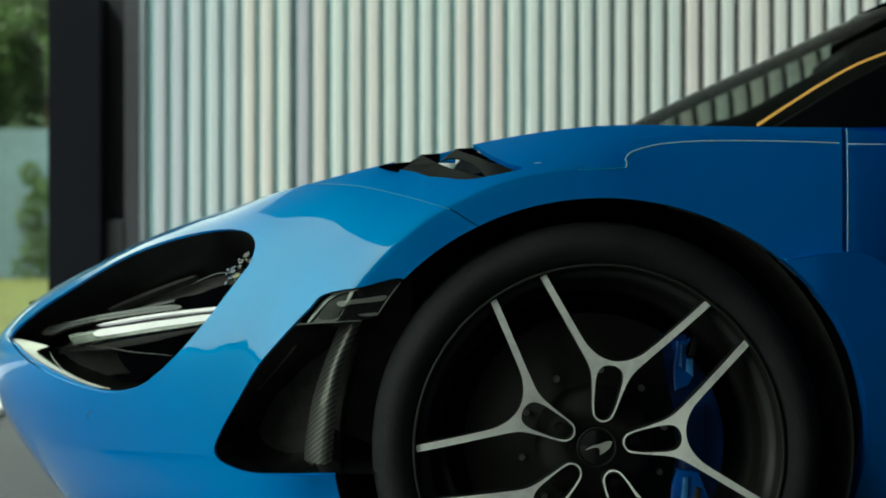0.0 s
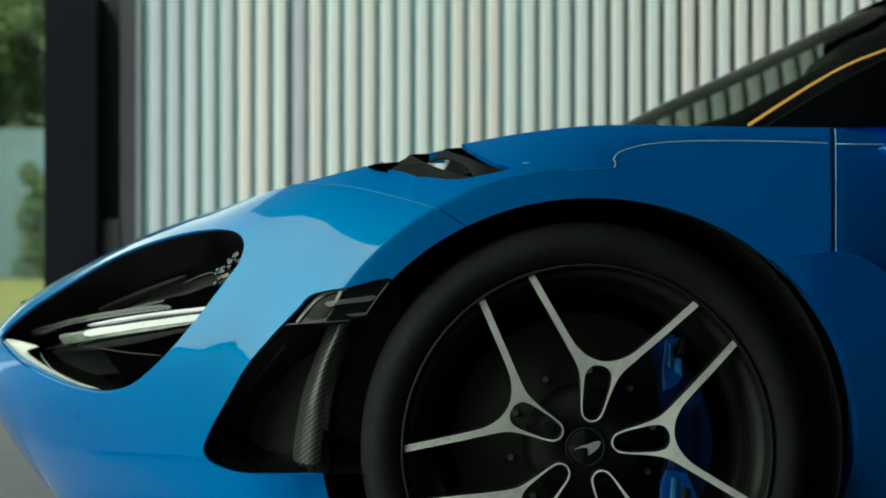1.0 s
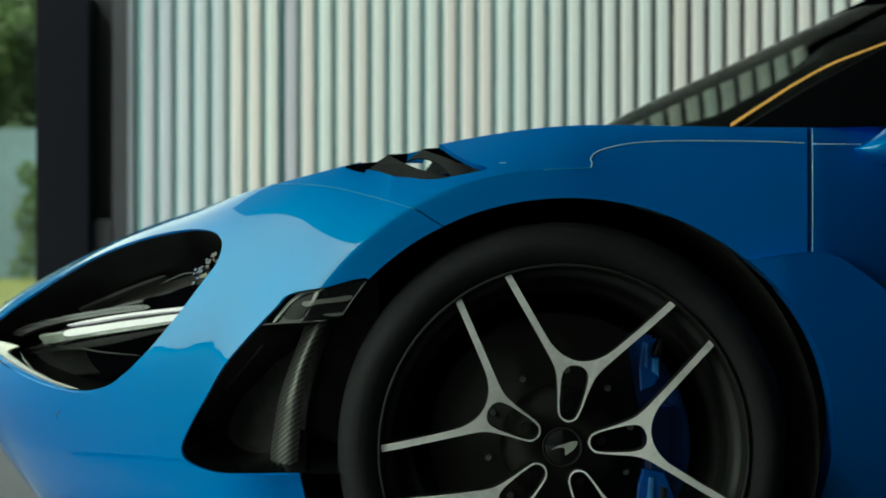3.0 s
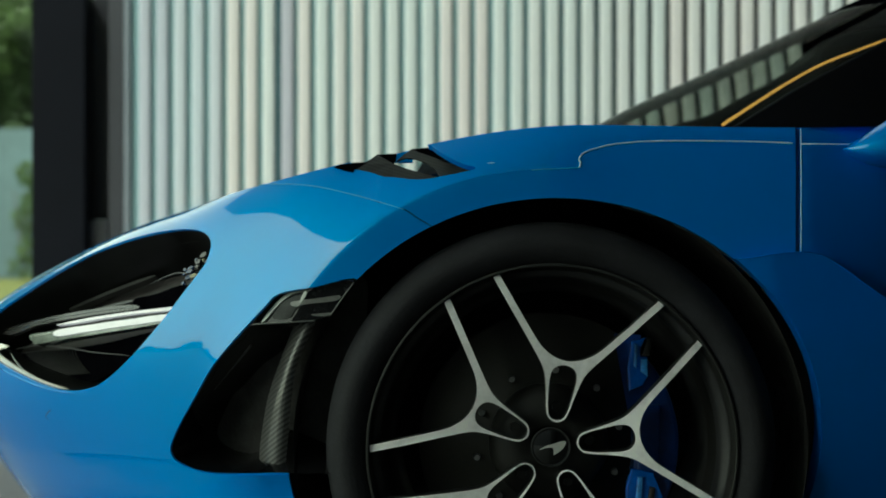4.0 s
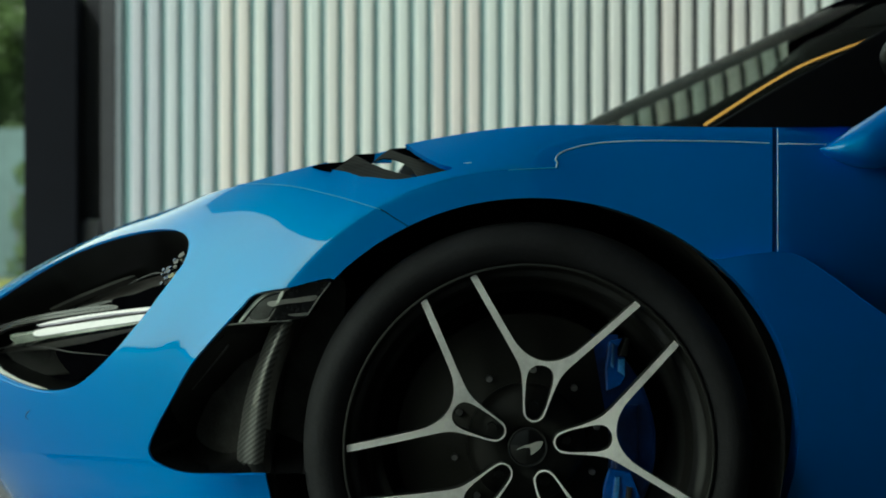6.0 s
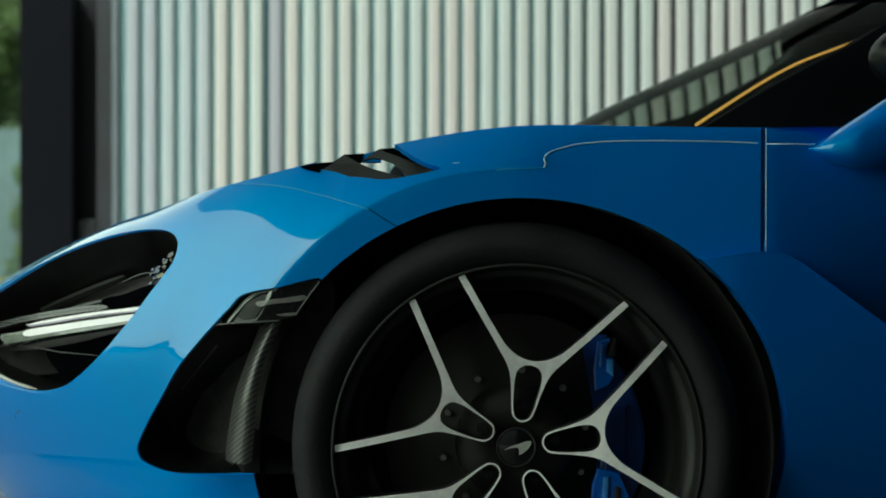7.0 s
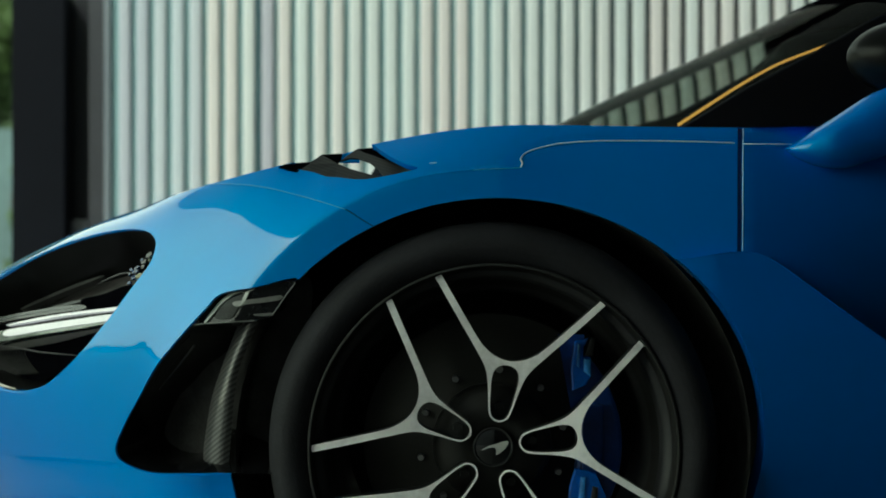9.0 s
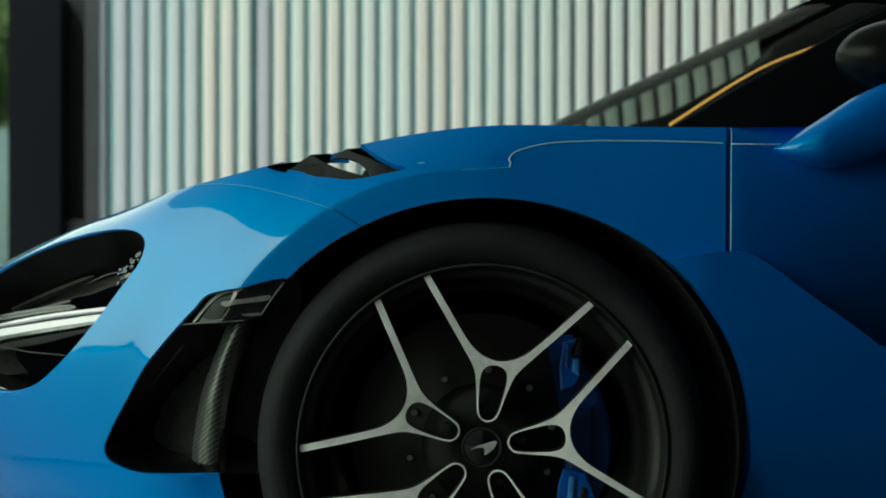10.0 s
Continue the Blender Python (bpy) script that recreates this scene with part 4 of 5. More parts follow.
MTOP, MLOW = catmull(((0.4204, 0, 0.7514), (0.4567, 0, 0.7756), (0.4971, 0, 0.8014), (0.5374, 0, 0.8272), (0.5761, 0, 0.8449)), 6), catmull(((0.4204, 0, 0.7514), (0.4325, 0, 0.7409), (0.4648, 0, 0.7272), (0.4995, 0, 0.7223), (0.5293, 0, 0.7288), (0.5761, 0, 0.7449)), 5)


def mirror_shell(lift):
    bm = bmesh.new()
    n = 24
    rings = []
    top_x, top_z = [p[0] for p in MTOP], [p[2] for p in MTOP]
    low_x, low_z = [p[0] for p in MLOW], [p[2] for p in MLOW]
    for i in range(n + 1):
        f = (i / n) ** 1.5
        x = top_x[0] + f * 0.24
        zt = np.interp(x, top_x + [0.62, 0.67], top_z + [0.852, 0.84])
        zl = np.interp(x, low_x + [0.62, 0.67], low_z + [0.765, 0.80])
        c, h = (zt + zl) / 2, max((zt - zl) / 2, 0.0005)
        depth = 0.05 * min(1, math.sqrt(f * 4)) * (1 - 0.5 * f)
        rings.append([bm.verts.new((x, 0.02 + lift - depth * math.cos(q) * (1 if math.cos(q) > 0 else 1.4), c + h * (abs(math.sin(q)) ** 0.85) * (1 if math.sin(q) > 0 else -1))) for q in (6.2832 * k / 28 for k in range(28))])
    for r0, r1 in zip(rings, rings[1:]):
        for k in range(28):
            bm.faces.new((r0[k], r0[(k + 1) % 28], r1[(k + 1) % 28], r1[k]))
    bm.faces.new(rings[0][::-1])
    bm.faces.new(rings[-1])
    bmesh.ops.recalc_face_normals(bm, faces=bm.faces[:])
    return bm


part("mirror_arm", mirror_shell(0.0), BLUE, mirror, "swept blue mirror arm")
bm = bmesh.new()
bmesh.ops.create_uvsphere(bm, u_segments=32, v_segments=20, radius=1)
for v in bm.verts:
    v.co = Vector((0.64 + 0.105 * v.co.x, 0.11 + 0.07 * v.co.y, 0.895 + 0.058 * v.co.z))
part("mirror_cap", bm, CAP_BLACK, mirror, "glossy black mirror cap")

# ---- front wheel ----
wheel = thing("front_wheel", "", "", (0, 0, 0.32))
wheel.parent = car
bm = bmesh.new()
lathe(bm, [(0.262, 0.016), (0.266, 0.008), (0.272, 0.0), (0.282, -0.008), (0.292, -0.011), (0.302, -0.009), (0.310, -0.003), (0.318, 0.008), (0.3235, 0.022), (0.326, 0.04),
           (0.327, 0.06), (0.327, 0.2), (0.318, 0.235), (0.28, 0.245), (0.26, 0.235)], 128)
tyre = part("tyre", bm, RUBBER, wheel, "black road tyre")
bm = bmesh.new()
lathe(bm, [(0.2665, 0.012), (0.2665, 0.003), (0.2655, 0.0), (0.2635, 0.0), (0.262, 0.003), (0.2605, 0.012), (0.2575, 0.020), (0.254, 0.026), (0.250, 0.028), (0.247, 0.040), (0.2445, 0.055), (0.236, 0.075),
           (0.228, 0.085), (0.225, 0.12), (0.222, 0.20), (0.235, 0.235), (0.26, 0.24)], 128)
rim = part("rim", bm, RIM_BLACK, wheel, "black alloy rim")
bm = bmesh.new()
lathe(bm, [(0.2632, -0.0004), (0.2655, -0.0010), (0.2668, 0.001)], 128)
part("rim_flange", bm, RIM_DIM, rim, "thin grey rim edge")
# paler bands over the black rim: the light on them put into colour
bm = bmesh.new()
lathe(bm, [(0.2572, 0.0192), (0.2535, 0.0255), (0.2492, 0.0275), (0.2462, 0.0395), (0.2438, 0.053)], 128)
part("rim_step", bm, RIM_LIP, rim, "grey step, paler for the light on it")
bm = bmesh.new()
lathe(bm, [(0.2352, 0.0745), (0.2272, 0.0845), (0.2243, 0.118), (0.2213, 0.19)], 128)
part("rim_barrel", bm, RIM_DIM, rim, "grey barrel wall, paler for the light on it")

U = 1 / 1240


def spoke_face(r):
    """The spokes dish in to the hub and bend back a little at their tips."""
    return 0.034 * (1 - min(r / 0.262, 1)) ** 1.2 + 0.009 * (max(r - 0.15, 0) / 0.11) ** 2 - 0.003


OUTER = ((46, 0), (47.5, 6), (51, 12), (58, 18), (75, 22.3), (100, 27), (125, 33), (140, 39), (155, 49), (170, 61), (187, 74.5), (220, 101.5), (284, 153.5))
INNER = ((292, 144), (225, 89.5), (187, 57.5), (174, 43), (165, 28), (160, 13), (158.5, 0))
HOLE = ((49.5, 0), (51, 6), (54, 11), (61, 15.2), (77, 19.2), (100, 22), (120, 23.8), (135, 22.5), (144, 17.5), (149, 9), (150.5, 0))


def spoke(turn):
    half = [tuple(p) for p in catmull(OUTER, 4)] + [tuple(p) for p in catmull(INNER, 4)]
    outer = half + [(r, -s) for r, s in half[-2:0:-1]]
    hole = [tuple(p) for p in catmull(HOLE, 4)]
    hole = hole + [(r, -s) for r, s in hole[-2:0:-1]]
    pts = [Vector(p) for p in outer + hole]
    n, m = len(outer), len(hole)
    edges = [(i, (i + 1) % n) for i in range(n)] + [(n + i, n + (i + 1) % m) for i in range(m)]
    vs, _, tris, *_ = delaunay_2d_cdt(pts, edges, [], 0, 1e-5)
    bm = bmesh.new()
    c, s = math.cos(radians(turn)), math.sin(radians(turn))

    def place(p, back, shrink=1.0):
        r, w = p[0] * U, p[1] * U
        y = spoke_face(math.hypot(r, w)) + back
        return bm.verts.new((r * c - w * s, y, r * s + w * c))

    made = [place(v, 0) for v in vs]
    for t in tris:
        g = (vs[t[0]] + vs[t[1]] + vs[t[2]]) / 3
        if inside(outer, g.x, g.y) and not inside(hole, g.x, g.y):
            f = bm.faces.new([made[i] for i in t])
            f.normal_update()
            if f.normal.y > 0:
                f.normal_flip()
    border = [e for e in bm.edges if e.is_boundary]
    for depth, index, spread in ((0.0012, 0, 0.0008), (0.026, 1, 0.004)):
        r = bmesh.ops.extrude_edge_only(bm, edges=border)
        for v in [g for g in r["geom"] if isinstance(g, bmesh.types.BMVert)]:
            v.co.y += depth
        border = [g for g in r["geom"] if isinstance(g, bmesh.types.BMEdge)]
        for f in [g for g in r["geom"] if isinstance(g, bmesh.types.BMFace)]:
            f.material_index = index
    bmesh.ops.recalc_face_normals(bm, faces=bm.faces[:])
    return part("spoke", bm, (MACHINED, RIM_BLACK), rim, "forked machined alloy spoke with a looped root", False)


for k in range(5):
    spoke(8.5 + 72 * k)
# hub: a dark dish with pockets under the loops
bm = bmesh.new()
lathe(bm, [(0.0, 0.050), (0.030, 0.050), (0.034, 0.046), (0.060, 0.052), (0.075, 0.058), (0.085, 0.066), (0.088, 0.075), (0.088, 0.10), (0.0, 0.11)], 80)
part("hub", bm, RIM_BLACK, wheel, "black wheel hub")
bm = bmesh.new()
lathe(bm, [(0.0, 0.030), (0.024, 0.0305), (0.0262, 0.032), (0.0272, 0.0305), (0.0285, 0.031), (0.029, 0.034), (0.029, 0.055)], 64)
cap = part("centre_cap", bm, GLOSS_BLACK, wheel, "round black centre cap with a grey emblem")
bm = bmesh.new()
lathe(bm, [(0.0276, 0.0302), (0.0284, 0.0298), (0.0291, 0.031)], 64)
part("cap_ring", bm, RIM_LIP, cap)
# a plain curved mark
bm = bmesh.new()
vs = [bm.verts.new((x * U, 0.0295, -z * U)) for x, z in catmull(((-21, 5), (-9, -2), (5, -6), (16, -10), (27, -10), (21, 3), (5, 14), (7, 5), (3, 1), (-8, 1)), 4, True)]
bm.faces.new(vs)
bmesh.ops.triangulate(bm, faces=bm.faces[:])
r = bmesh.ops.extrude_face_region(bm, geom=bm.faces[:])
for v in [g for g in r["geom"] if isinstance(g, bmesh.types.BMVert)]:
    v.co.y -= 0.0008
bmesh.ops.recalc_face_normals(bm, faces=bm.faces[:])
part("emblem", bm, MARK, cap, "plain curved silver mark", False)
# brake disc and caliper
bm = bmesh.new()
lathe(bm, [(0.06, 0.090), (0.10, 0.088), (0.105, 0.095), (0.190, 0.095), (0.192, 0.098), (0.192, 0.122), (0.19, 0.125), (0.06, 0.125)], 96)
disc = part("brake_disc", bm, IRON, wheel, "dark brake disc")
for k in range(10):
    a = radians(36 * k + 12)
    bm = bmesh.new()
    bmesh.ops.create_cone(bm, cap_ends=True, segments=8, radius1=0.0055, radius2=0.0045, depth=0.012, matrix=Matrix.Translation((0.108 * math.cos(a), 0.086, 0.108 * math.sin(a))) @ Matrix.Rotation(math.pi / 2, 4, "X"))
    part("disc_bolt", bm, STEEL, disc, smooth_faces=False)
for k in range(5):
    a = radians(8.5 + 72 * k)
    for r0 in (0.058,):
        bm = bmesh.new()
        bmesh.ops.create_cone(bm, cap_ends=True, segments=6, radius1=0.009, radius2=0.007, depth=0.02, matrix=Matrix.Translation((r0 * math.cos(a), 0.052, r0 * math.sin(a))) @ Matrix.Rotation(math.pi / 2, 4, "X"))
        part("wheel_bolt", bm, RIM_BLACK, wheel, smooth_faces=False)


def caliper_block(shape, y0, y1, bevel):
    bm = bmesh.new()
    f = bm.faces.new([bm.verts.new((x, y0, z)) for x, z in shape])
    r = bmesh.ops.extrude_face_region(bm, geom=[f])
    for v in [g for g in r["geom"] if isinstance(g, bmesh.types.BMVert)]:
        v.co.y = y1
    bmesh.ops.recalc_face_normals(bm, faces=bm.faces[:])
    bmesh.ops.bevel(bm, geom=[e for e in bm.edges if all(abs(v.co.y - y0) < 1e-5 for v in e.verts)], offset=bevel, segments=2, affect="EDGES", profile=0.6)
    return bm


arc = [(0.192 * math.cos(radians(q)), 0.192 * math.sin(radians(q))) for q in range(-54, 55, 6)]
caliper = part("brake_caliper", caliper_block([(0.118, -0.150), *arc, (0.128, 0.155), (0.119, 0.10), (0.124, 0.05), (0.124, -0.03), (0.116, -0.07)], 0.066, 0.135, 0.006), CALIPER_DARK, wheel, "dark blue brake caliper with brighter blue ends", False)
# pale pieces are painted highlights, black ones stand for dark notches
for shape, y0, mat, name, words in (
        (((0.114, 0.112), (0.116, 0.079), (0.137, 0.087), (0.145, 0.102), (0.144, 0.129), (0.133, 0.129), (0.133, 0.142), (0.141, 0.157), (0.120, 0.152)), 0.052, CALIPER, "caliper_piston_housing", "bright blue upper end"),
        (((0.132, 0.108), (0.143, 0.100), (0.143, 0.127), (0.133, 0.127)), 0.047, CALIPER_LIGHT, "caliper_highlight", "pale blue facet painted as a highlight"),
        (((0.122, 0.116), (0.127, 0.112), (0.129, 0.148), (0.124, 0.149)), 0.048, CALIPER_LIGHT, "caliper_highlight_strip", "pale blue strip painted as a highlight"),
        (((0.134, 0.131), (0.146, 0.130), (0.150, 0.156), (0.143, 0.157)), 0.050, BLACK_TRIM, "notch_block", "black block put in for a dark notch"),
        (((0.130, -0.045), (0.162, -0.05), (0.164, 0.058), (0.132, 0.058)), 0.058, CALIPER_DARK, "caliper_bridge", "dark blue bridge"),
        (((0.106, -0.150), (0.112, -0.060), (0.120, -0.034), (0.152, -0.040), (0.166, -0.075), (0.150, -0.14)), 0.052, CALIPER, "caliper_piston_housing", "bright blue lower end"),
        (((0.122, -0.110), (0.128, -0.046), (0.136, -0.046), (0.134, -0.112)), 0.047, CALIPER_LIGHT, "caliper_highlight_strip", "pale blue strip painted as a highlight"),
        (((0.142, -0.085), (0.146, -0.060), (0.154, -0.062), (0.152, -0.090)), 0.047, BLACK_TRIM, "notch_block", "black block put in for a dark notch")):
    part(name, caliper_block(shape, y0, 0.07, 0.003), mat, caliper, words, False)
# wheel well
bm = bmesh.new()
lathe(bm, [(0.374, 0.035), (0.376, 0.42), (0.0, 0.43)], 48, centre=(0, 0, 0.32), arc=(-32, 212))
part("wheel_liner", bm, LINER, car, "black wheel arch liner")

# ---- plain rear half of the car, closing it ----
REAR_TOP = catmull(((1.34, 0.79), (1.8, 0.83), (2.3, 0.87), (2.67, 0.89), (3.0, 0.87), (3.22, 0.80)), 5)
TAIL = ((3.31, 0.68), (3.33, 0.50), (3.25, 0.30), (3.12, 0.16))
bm = bmesh.new()
rows_ = []
for x, z in list(REAR_TOP) + list(TAIL):
    rise = 1.0 if x < 3.0 and z > 0.7 else 0.45
    half = [(0.0, 0.0), (0.02, 0.03), (0.07, 0.055), (0.16, 0.066), (0.5, 0.072), (0.97, 0.075)]
    line = half + [(1.94 - y, dz) for y, dz in half[-2::-1]]
    rows_.append([bm.verts.new((x + (0.03 * math.sin(math.pi * y / 1.94) if z < 0.7 else 0.0), y, z + dz * (rise if z > 0.7 else 0.0))) for y, dz in line])
for r0, r1 in zip(rows_, rows_[1:]):
    for k in range(len(r0) - 1):
        bm.faces.new((r0[k], r1[k], r1[k + 1], r0[k + 1]))
part("rear_deck", bm, BLUE, car, "glossy blue rear deck and tail")
arc = [(2.67 + 0.378 * math.cos(radians(q)), 0.32 + 0.36 * math.sin(radians(q))) for q in range(212, -33, -6)]
for y, turn in ((0.0, 1), (1.94, -1)):
    bm = bmesh.new()
    loop = [(1.34, 0.13)] + arc + [TAIL[-1]] + list(TAIL[-2::-1]) + [tuple(p) for p in REAR_TOP[::-1]]
    bm.faces.new([bm.verts.new((q[0], y, q[1])) for q in loop][::turn])
    bmesh.ops.triangulate(bm, faces=bm.faces[:])
    part("rear_flank", bm, BLUE, car, "glossy blue rear flank", False)
bm = bmesh.new()
box(bm, (1.3, 0.26, 0.10), (3.12, 1.68, 0.70), 0.02)
part("rear_tub", bm, LINER, car)
bm = bmesh.new()
rows_ = []
for x, z, w in catmull(((1.27, 1.23, 0.50), (1.55, 1.235, 0.56), (1.95, 1.16, 0.54), (2.35, 1.02, 0.48), (2.7, 0.93, 0.40)), 6):
    rows_.append([bm.verts.new((x, 0.97 + w * u * (1 + 0.3 * v), z - v * (z - 0.82) - 0.02 * u * u)) for u, v in ((-1, 1), (-1, 0.5), (-1, 0.06), (-0.9, 0), (-0.45, 0), (0, 0), (0.45, 0), (0.9, 0), (1, 0.06), (1, 0.5), (1, 1))])
for r0, r1 in zip(rows_, rows_[1:]):
    for k in range(len(r0) - 1):
        bm.faces.new((r0[k], r1[k], r1[k + 1], r0[k + 1]))
part("roof", bm, DARK_GLASS, car, "dark glazed roof falling to the tail")
copy_thing(wheel, pose(2.67, 0, 0.32)).name = "rear_wheel"
copy_thing(wheel, pose(2.67, 1.94, 0.32, 0, 0, 180)).name = "rear_wheel"
copy_thing(wheel, pose(0, 1.94, 0.32, 0, 0, 180))

# ---- the setting ----
bm = bmesh.new()
vs = [bm.verts.new(p) for p in ((-400, -400, 0), (400, -400, 0), (400, 400, 0), (-400, 400, 0))]
bm.faces.new(vs)
tagged(finish("ground", bm, PAVING, False), "grey paved forecourt", "ground", kind="structure")
block("lawn", (-60, 7.0, 0.0), (-1.9, 26.2, 0.03), LAWN, "short yellow-green lawn", "lawn")

# ribbed wall
WALL_Y, PITCH, FIRST = 4.02, 0.07466, -1.4113
wall = thing("wall_back", "pale ribbed metal wall with teal grooves, groove shade painted along it", "wall", kind="structure")
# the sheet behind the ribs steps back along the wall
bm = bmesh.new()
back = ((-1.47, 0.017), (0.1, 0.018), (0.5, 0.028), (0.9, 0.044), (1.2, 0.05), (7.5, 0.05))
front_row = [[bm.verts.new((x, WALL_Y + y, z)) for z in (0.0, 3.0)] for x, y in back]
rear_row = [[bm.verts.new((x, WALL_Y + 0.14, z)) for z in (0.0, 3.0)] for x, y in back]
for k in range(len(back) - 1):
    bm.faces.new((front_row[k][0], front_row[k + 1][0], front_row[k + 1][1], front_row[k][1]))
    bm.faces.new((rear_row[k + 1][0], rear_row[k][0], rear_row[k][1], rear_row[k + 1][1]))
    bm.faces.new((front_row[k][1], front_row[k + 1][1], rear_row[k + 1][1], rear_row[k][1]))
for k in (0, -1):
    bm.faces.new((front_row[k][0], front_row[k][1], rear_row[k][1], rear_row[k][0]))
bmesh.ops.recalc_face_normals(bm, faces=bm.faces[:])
part("backing_sheet", bm, VALLEY, wall, "teal sheet in the grooves, their growing shade painted in", False)
bm = bmesh.new()
prof = ((-0.026, 0.047), (-0.0245, 0.008), (-0.021, 0.002), (-0.014, 0.0), (0.014, 0.0), (0.021, 0.002), (0.0245, 0.008), (0.026, 0.047))
lo, hi = ([bm.verts.new((x, y, z)) for x, y in prof] for z in (0.02, 2.99))
for k in range(7):
    bm.faces.new((lo[k], lo[k + 1], hi[k + 1], hi[k]))
bm.faces.new(hi[::-1])
bm.faces.new(lo)
bm.normal_update()
rib_mesh = bpy.data.meshes.new("rib")
bm.to_mesh(rib_mesh)
bm.free()
rib_mesh.materials.append(SLAT)
grey_mesh = rib_mesh.copy()
grey_mesh.materials[0] = SLAT_GREY
cool_mesh = rib_mesh.copy()
cool_mesh.materials[0] = SLAT_COOL
# the first five ribs carry the painted shade beside the column
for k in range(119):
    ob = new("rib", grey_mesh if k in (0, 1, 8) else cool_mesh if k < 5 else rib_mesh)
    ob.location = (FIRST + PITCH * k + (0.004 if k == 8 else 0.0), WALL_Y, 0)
    ob.parent = wall
# the joint between two wall sheets
bm = bmesh.new()
box(bm, (FIRST + PITCH * 7.5 - 0.009, WALL_Y + 0.0085, 0.0), (FIRST + PITCH * 7.5 + 0.011, WALL_Y + 0.0165, 2.04), 0.002)
part("joint_strip", bm, JOINT, wall, "dark joint strip in a groove", False)

# carport column and reveal
GREY_TRIM = material("grey_trim", (0.028, 0.028, 0.034), rough=0.5, vary=0.12, scale=2)
PALE_TRIM = material("pale_grey_trim", (0.17, 0.19, 0.21), rough=0.5, vary=0.1, scale=2)
# column and trims end just above the view, clear of the nose's reflection
block("column", (-1.867, WALL_Y - 0.06, 0.0), (-1.646, WALL_Y + 0.13, 1.668), NAVY, "dark navy steel column", "column", kind="structure", bevel=0.006)
# the gap's shade is put in as a near-black block
block("reveal", (-1.643, WALL_Y + 0.06, 0.73), (-1.567, WALL_Y + 0.13, 1.69), BLACK_GAP, "near-black block standing in for the shadow gap beside the column", "wall")
block("plinth", (-1.643, WALL_Y + 0.0, 0.0), (-1.567, WALL_Y + 0.13, 0.727), GREY_TRIM, "low grey plinth beside the column", "trim")
block("corner_trim", (-1.564, WALL_Y + 0.01, 0.0), (-1.502, WALL_Y + 0.13, 1.69), GREY_TRIM, "grey corner flashing", "trim")
block("corner_bead", (-1.498, WALL_Y + 0.0, 0.0), (-1.472, WALL_Y + 0.13, 1.69), PALE_TRIM, "pale grey corner bead", "trim")
block("kerb", (-9.0, 2.6, 0.0), (-1.82, 3.9, 0.03), WHITE_LINE, "pale concrete kerb along the building", "kerb")
block("coping", (-1.46, WALL_Y - 0.02, 3.003), (7.5, WALL_Y + 0.14, 3.3), NAVY, "dark coping over the ribbed wall", "trim")
# roof over the bay, known from the nose's reflection; extent and white tuned for light
ceiling = block("ceiling", (-3.02, -3.2, 3.2), (7.5, 2.6, 3.4), SOFFIT, "white soffit of the carport roof", "ceiling")
# added walls out of view that shut sky light off the flank
block("shade_wall_side", (7.5, -5.5, 0.0), (7.7, WALL_Y + 0.15, 3.2), NAVY, "unseen dark wall added to shut out light from the right", "wall")
block("shade_wall_behind", (-4.9, -5.8, 0.0), (7.5, -5.6, 5.0), CONCRETE, "unseen grey wall added to block low sky behind the camera", "wall")

# added out of view to darken the flank behind the wheel
block("shade_partition", (0.12, -1.75, 0.0), (7.5, -1.6, 3.2), NAVY, "unseen dark partition added to shade the flank", "wall")
# added dark ground out of view, to keep bounced light off the flank
block("floor", (0.002, -5.5, 0.0), (7.5, 3.9, 0.006), ASPHALT, "unseen dark floor added to cut light bounced onto the flank", "floor", bevel=0.0)
# the pale stand's wandering edge towards the drive shapes in dappled sunlight, fitted to its reflection
edge = [tuple(p) for p in catmull(((-1.47, 1.15), (-1.40, 0.92), (-1.34, 0.72), (-1.36, 0.58), (-1.26, 0.42), (-1.25, 0.30), (-1.15, 0.20), (-1.14, 0.08), (-1.02, 0.0), (-1.0, -0.2), (-0.93, -0.4), (-0.95, -1.2), (-0.90, -2.6), (-0.94, -5.5)), 8)]
bm = bmesh.new()
outline = [(x + 0.03 * noise.noise((x * 9, y * 9, 0)), y) for x, y in edge] + [(0.0, -5.5), (0.0, 1.15)]
bm.faces.new([bm.verts.new((x, y, 0.010)) for x, y in outline])
bmesh.ops.triangulate(bm, faces=bm.faces[:])
bmesh.ops.recalc_face_normals(bm, faces=bm.faces[:])
tagged(finish("pavement", bm, LIGHT_PAVING, False), "pale paved stand under the car, edge shaped like dappled light", "pavement", kind="structure")
# the drive ahead of the car, darker than the paving, and the planting that the nose mirrors
bm = bmesh.new()
bm.faces.new([bm.verts.new((x, y, 0.006)) for x, y in ((-60, -60), (-1.35, -60), (-1.35, 1.1), (-2.15, 1.3), (-2.15, 3.3), (-60, 3.3))])
tagged(finish("road", bm, WORN_ASPHALT, False), "worn grey asphalt drive beside the paving", "road", kind="structure")
# distance
fence = block("fence", (-40, 26.2, 0.0), (-2.0, 26.35, 2.95), FENCE, "blue-grey panelled boundary fence", "fence")


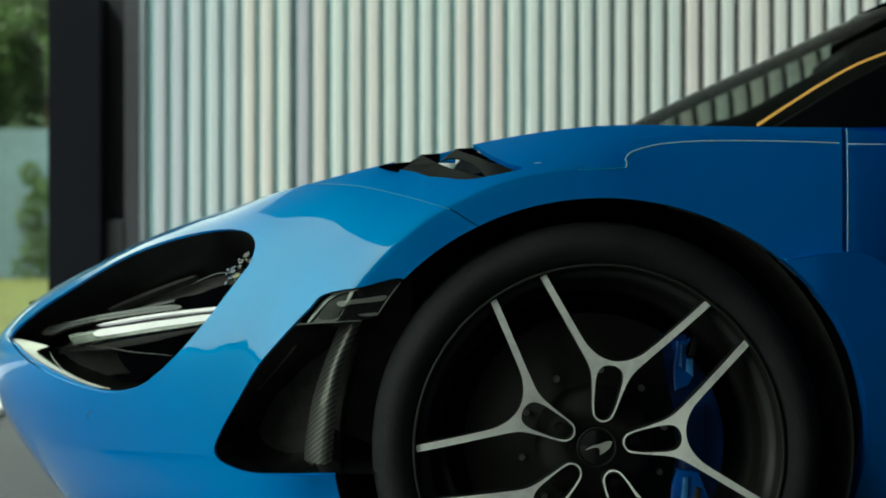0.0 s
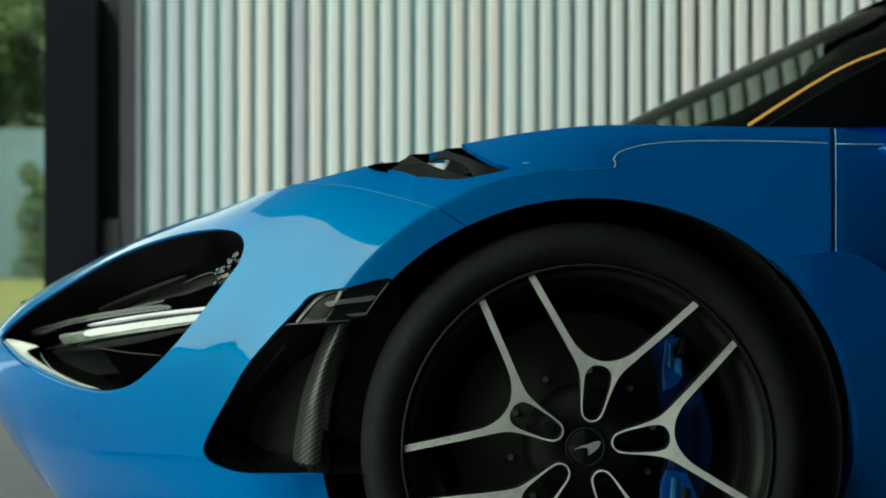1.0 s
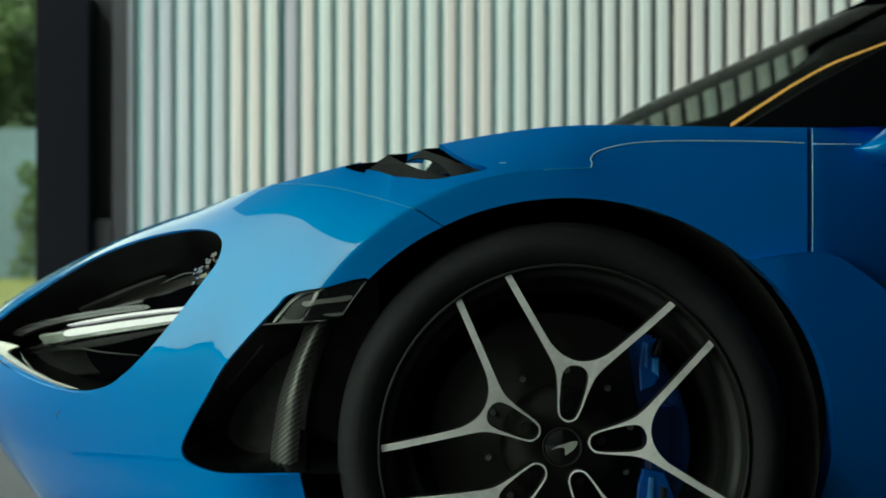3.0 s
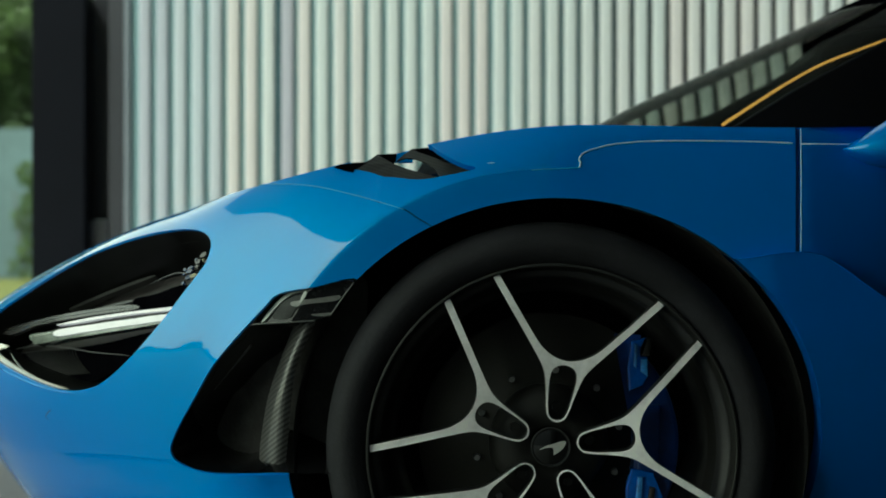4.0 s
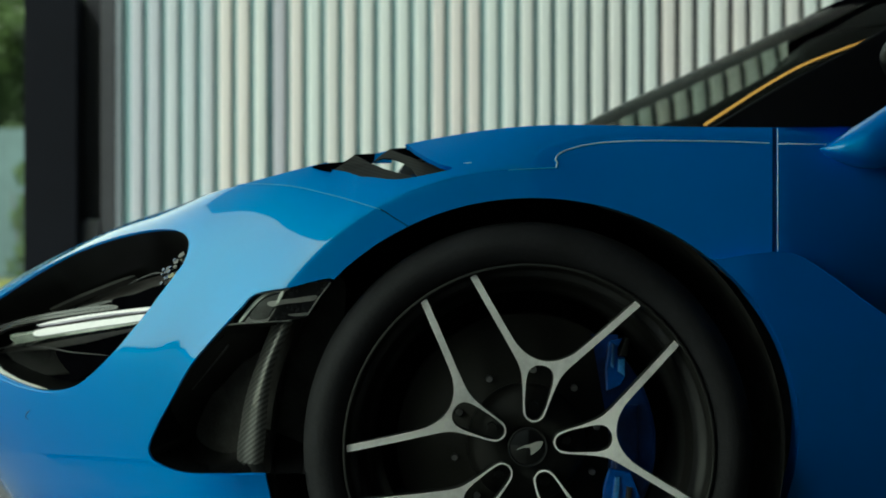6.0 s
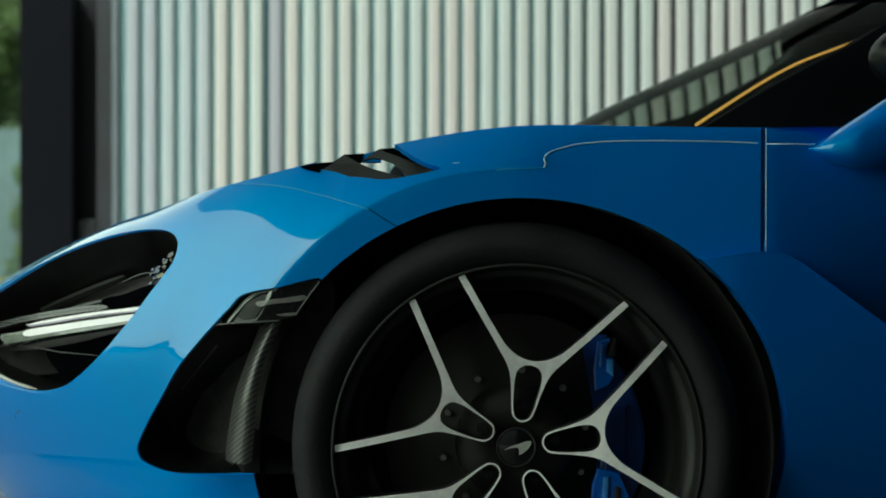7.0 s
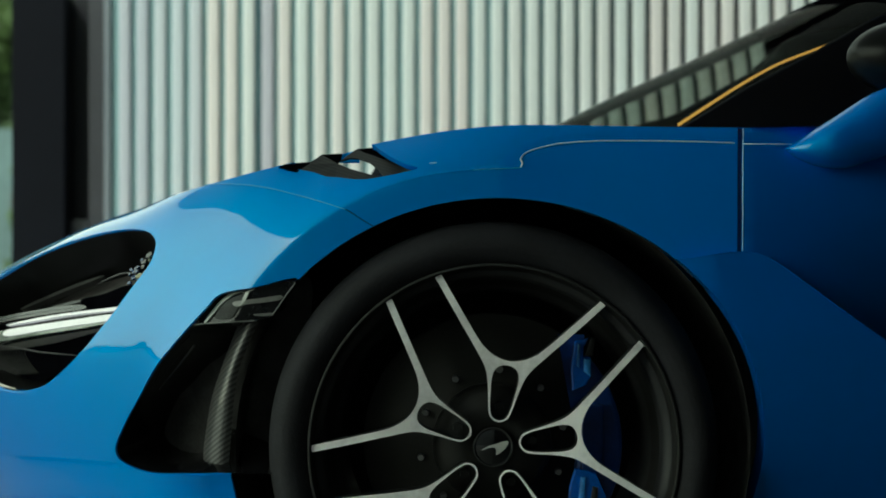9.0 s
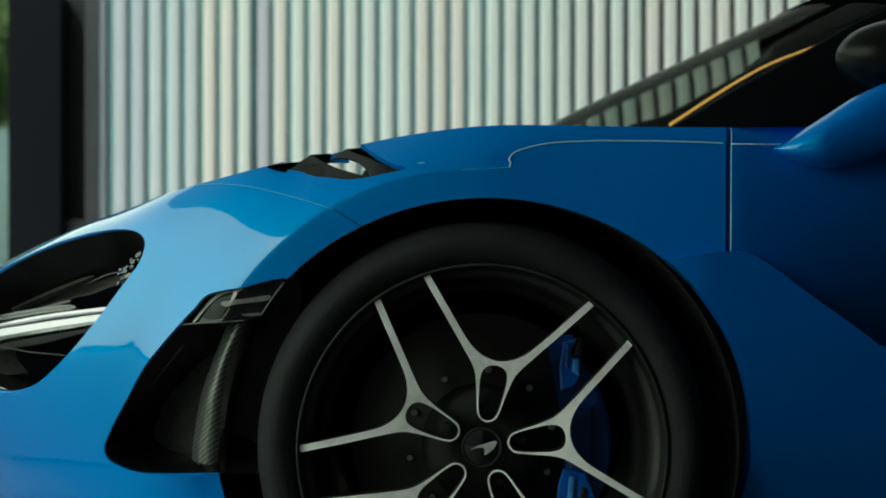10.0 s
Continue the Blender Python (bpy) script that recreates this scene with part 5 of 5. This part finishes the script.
def foliage(bm, centre, size, count, leaf, seed):
    rng = random.Random(seed)
    for _ in range(count):
        d = Vector((rng.gauss(0, 1), rng.gauss(0, 1), rng.gauss(0, 1))).normalized() * rng.uniform(0.45, 1.0) ** 0.6
        p = Vector(centre) + Vector((d.x * size[0], d.y * size[1], d.z * size[2])) * (1 + 0.25 * noise.noise(d * 2.3 + Vector(centre)))
        u = Vector((rng.gauss(0, 1), rng.gauss(0, 1), rng.gauss(0, 1))).normalized()
        w = u.orthogonal().normalized()
        s = leaf * rng.uniform(0.6, 1.3)
        bm.faces.new([bm.verts.new(p + q) for q in (u * s, w * s * 0.45, -u * s, -w * s * 0.45)])


def tree(at, height, spread, seed, mat, label):
    t = thing("tree", label, "tree", at)
    bm = bmesh.new()
    tube(bm, catmull(((0, 0, 0), (0.05, 0, height * 0.3), (-0.05, 0.05, height * 0.6), (0, 0, height * 0.85)), 4), 0.16, 10, lambda f: 1 - 0.75 * f)
    rng = random.Random(seed)
    tips = []
    for k in range(9):
        z = height * rng.uniform(0.3, 0.75)
        q = rng.uniform(0, 6.28)
        e = Vector((math.cos(q) * spread * 0.7, math.sin(q) * spread * 0.7, z + height * 0.18))
        tube(bm, catmull(((0, 0, z), tuple(e * 0.5 + Vector((0, 0, z * 0.5))), tuple(e)), 4), 0.06, 6, lambda f: 1 - 0.7 * f)
        tips.append(e)
    part("trunk", bm, BARK, t)
    bm = bmesh.new()
    for k, e in enumerate(tips + [Vector((0, 0, height * 0.85))]):
        foliage(bm, e, (spread * 0.6, spread * 0.6, height * 0.18), 1300, 0.18, seed + k)
    part("crown", bm, mat, t)
    return t


tree((-9.6, 44, 0), 8.5, 2.2, 3, LEAF, "leafy green tree behind the fence")
tree((-14.7, 46, 0), 7.6, 0.95, 17, LEAF_DARK, "slim dark green tree before the house")
tree((-17.4, 46, 0), 9.0, 2.8, 5, LEAF, "leafy green tree behind the fence")
tree((-19.5, 60, 0), 12.5, 3.6, 8, LEAF, "tall light green tree behind the fence")
tree((-15.0, 64, 0), 14.5, 3.8, 9, LEAF_DARK, "tall dark green tree behind the fence")
# trees added out of view to block bright sky from the nose's reflection
for k, (x, y, h) in enumerate(((-20, 31, 11), (-27, 27, 13), (-36, 30, 12), (-33, 20, 14), (-44, 18, 13), (-46, 8, 11))):
    tree((x, y, 0), h, 4.2, 30 + 12 * k, LEAF_DARK if k % 2 else LEAF, "unseen tall tree added to darken what the nose mirrors")
house = thing("house", "terracotta rendered house among trees", "house", (-14.5, 50, 0))
bm = bmesh.new()
box(bm, (-4, 0, 0), (4, 5, 6.1), 0.02)
part("wall", bm, CLAY, house, smooth_faces=False)
bm = bmesh.new()
vs = [bm.verts.new(p) for p in ((-4.3, -0.4, 6.05), (4.3, -0.4, 6.05), (4.3, 2.5, 6.6), (-4.3, 2.5, 6.6), (4.3, 5.4, 6.05), (-4.3, 5.4, 6.05))]
for f in ((0, 1, 2, 3), (3, 2, 4, 5), (1, 4, 2), (0, 3, 5), (0, 5, 4, 1)):
    bm.faces.new([vs[i] for i in f])
part("roof", bm, material("brown_tiles", (0.07, 0.045, 0.03), rough=0.8, vary=0.3, scale=3), house, smooth_faces=False)
hedge = thing("hedge", "dark green clipped hedge behind the fence", "hedge", (-9.0, 30.5, 0))
bm = bmesh.new()
for k in range(9):
    foliage(bm, (-3 + 0.75 * k, 0, 1.9), (0.7, 0.5, 1.75), 700, 0.1, 60 + k)
part("leaves", bm, LEAF_DARK, hedge)
bm = bmesh.new()
for k in range(9):
    tube(bm, ((-3 + 0.75 * k, 0, 0), (-3 + 0.75 * k, 0.05, 1.0), (-2.9 + 0.75 * k, 0, 2.4)), 0.04, 6, lambda f: 1 - 0.6 * f)
part("stems", bm, BARK, hedge)
drive_hedge = thing("hedge", "loose dark green hedge along the far side of the drive", "hedge", (-38, -10, 0))
bm = bmesh.new()
rng_h = random.Random(21)
for k in range(26):
    h = rng_h.uniform(0.8, 1.7)
    foliage(bm, (rng_h.uniform(-1.5, 1.5), -30 + 2.2 * k, h * 0.55), (1.6, 1.7, h * 0.5), 260, 0.32, 200 + k)
part("leaves", bm, LEAF_DARK, drive_hedge)
bm = bmesh.new()
for k in range(26):
    tube(bm, ((0, -30 + 2.2 * k, 0), (0.1, -29.9 + 2.2 * k, 0.8), (0, -30.1 + 2.2 * k, 1.8)), 0.08, 6, lambda f: 1 - 0.6 * f)
tagged(part("stems", bm, BARK, drive_hedge), kind="stuff")
shrub = thing("shrub", "green climbing shrub before the fence", "shrub", (-7.95, 25.6, 0))
bm = bmesh.new()
for k in range(5):
    tube(bm, ((0.1 * k - 0.2, 0, 0), (0.16 * k - 0.3, 0.02, 0.9), (0.2 * k - 0.4, 0, 1.7)), 0.02, 6, lambda f: 1 - 0.6 * f)
part("stems", bm, BARK, shrub)
bm = bmesh.new()
for k in range(7):
    foliage(bm, (0.12 * (k % 3) - 0.15, 0, 0.25 + 0.3 * k), (0.38 - 0.03 * k, 0.3, 0.25), 260, 0.05, 40 + k)
part("leaves", bm, LEAF, shrub)
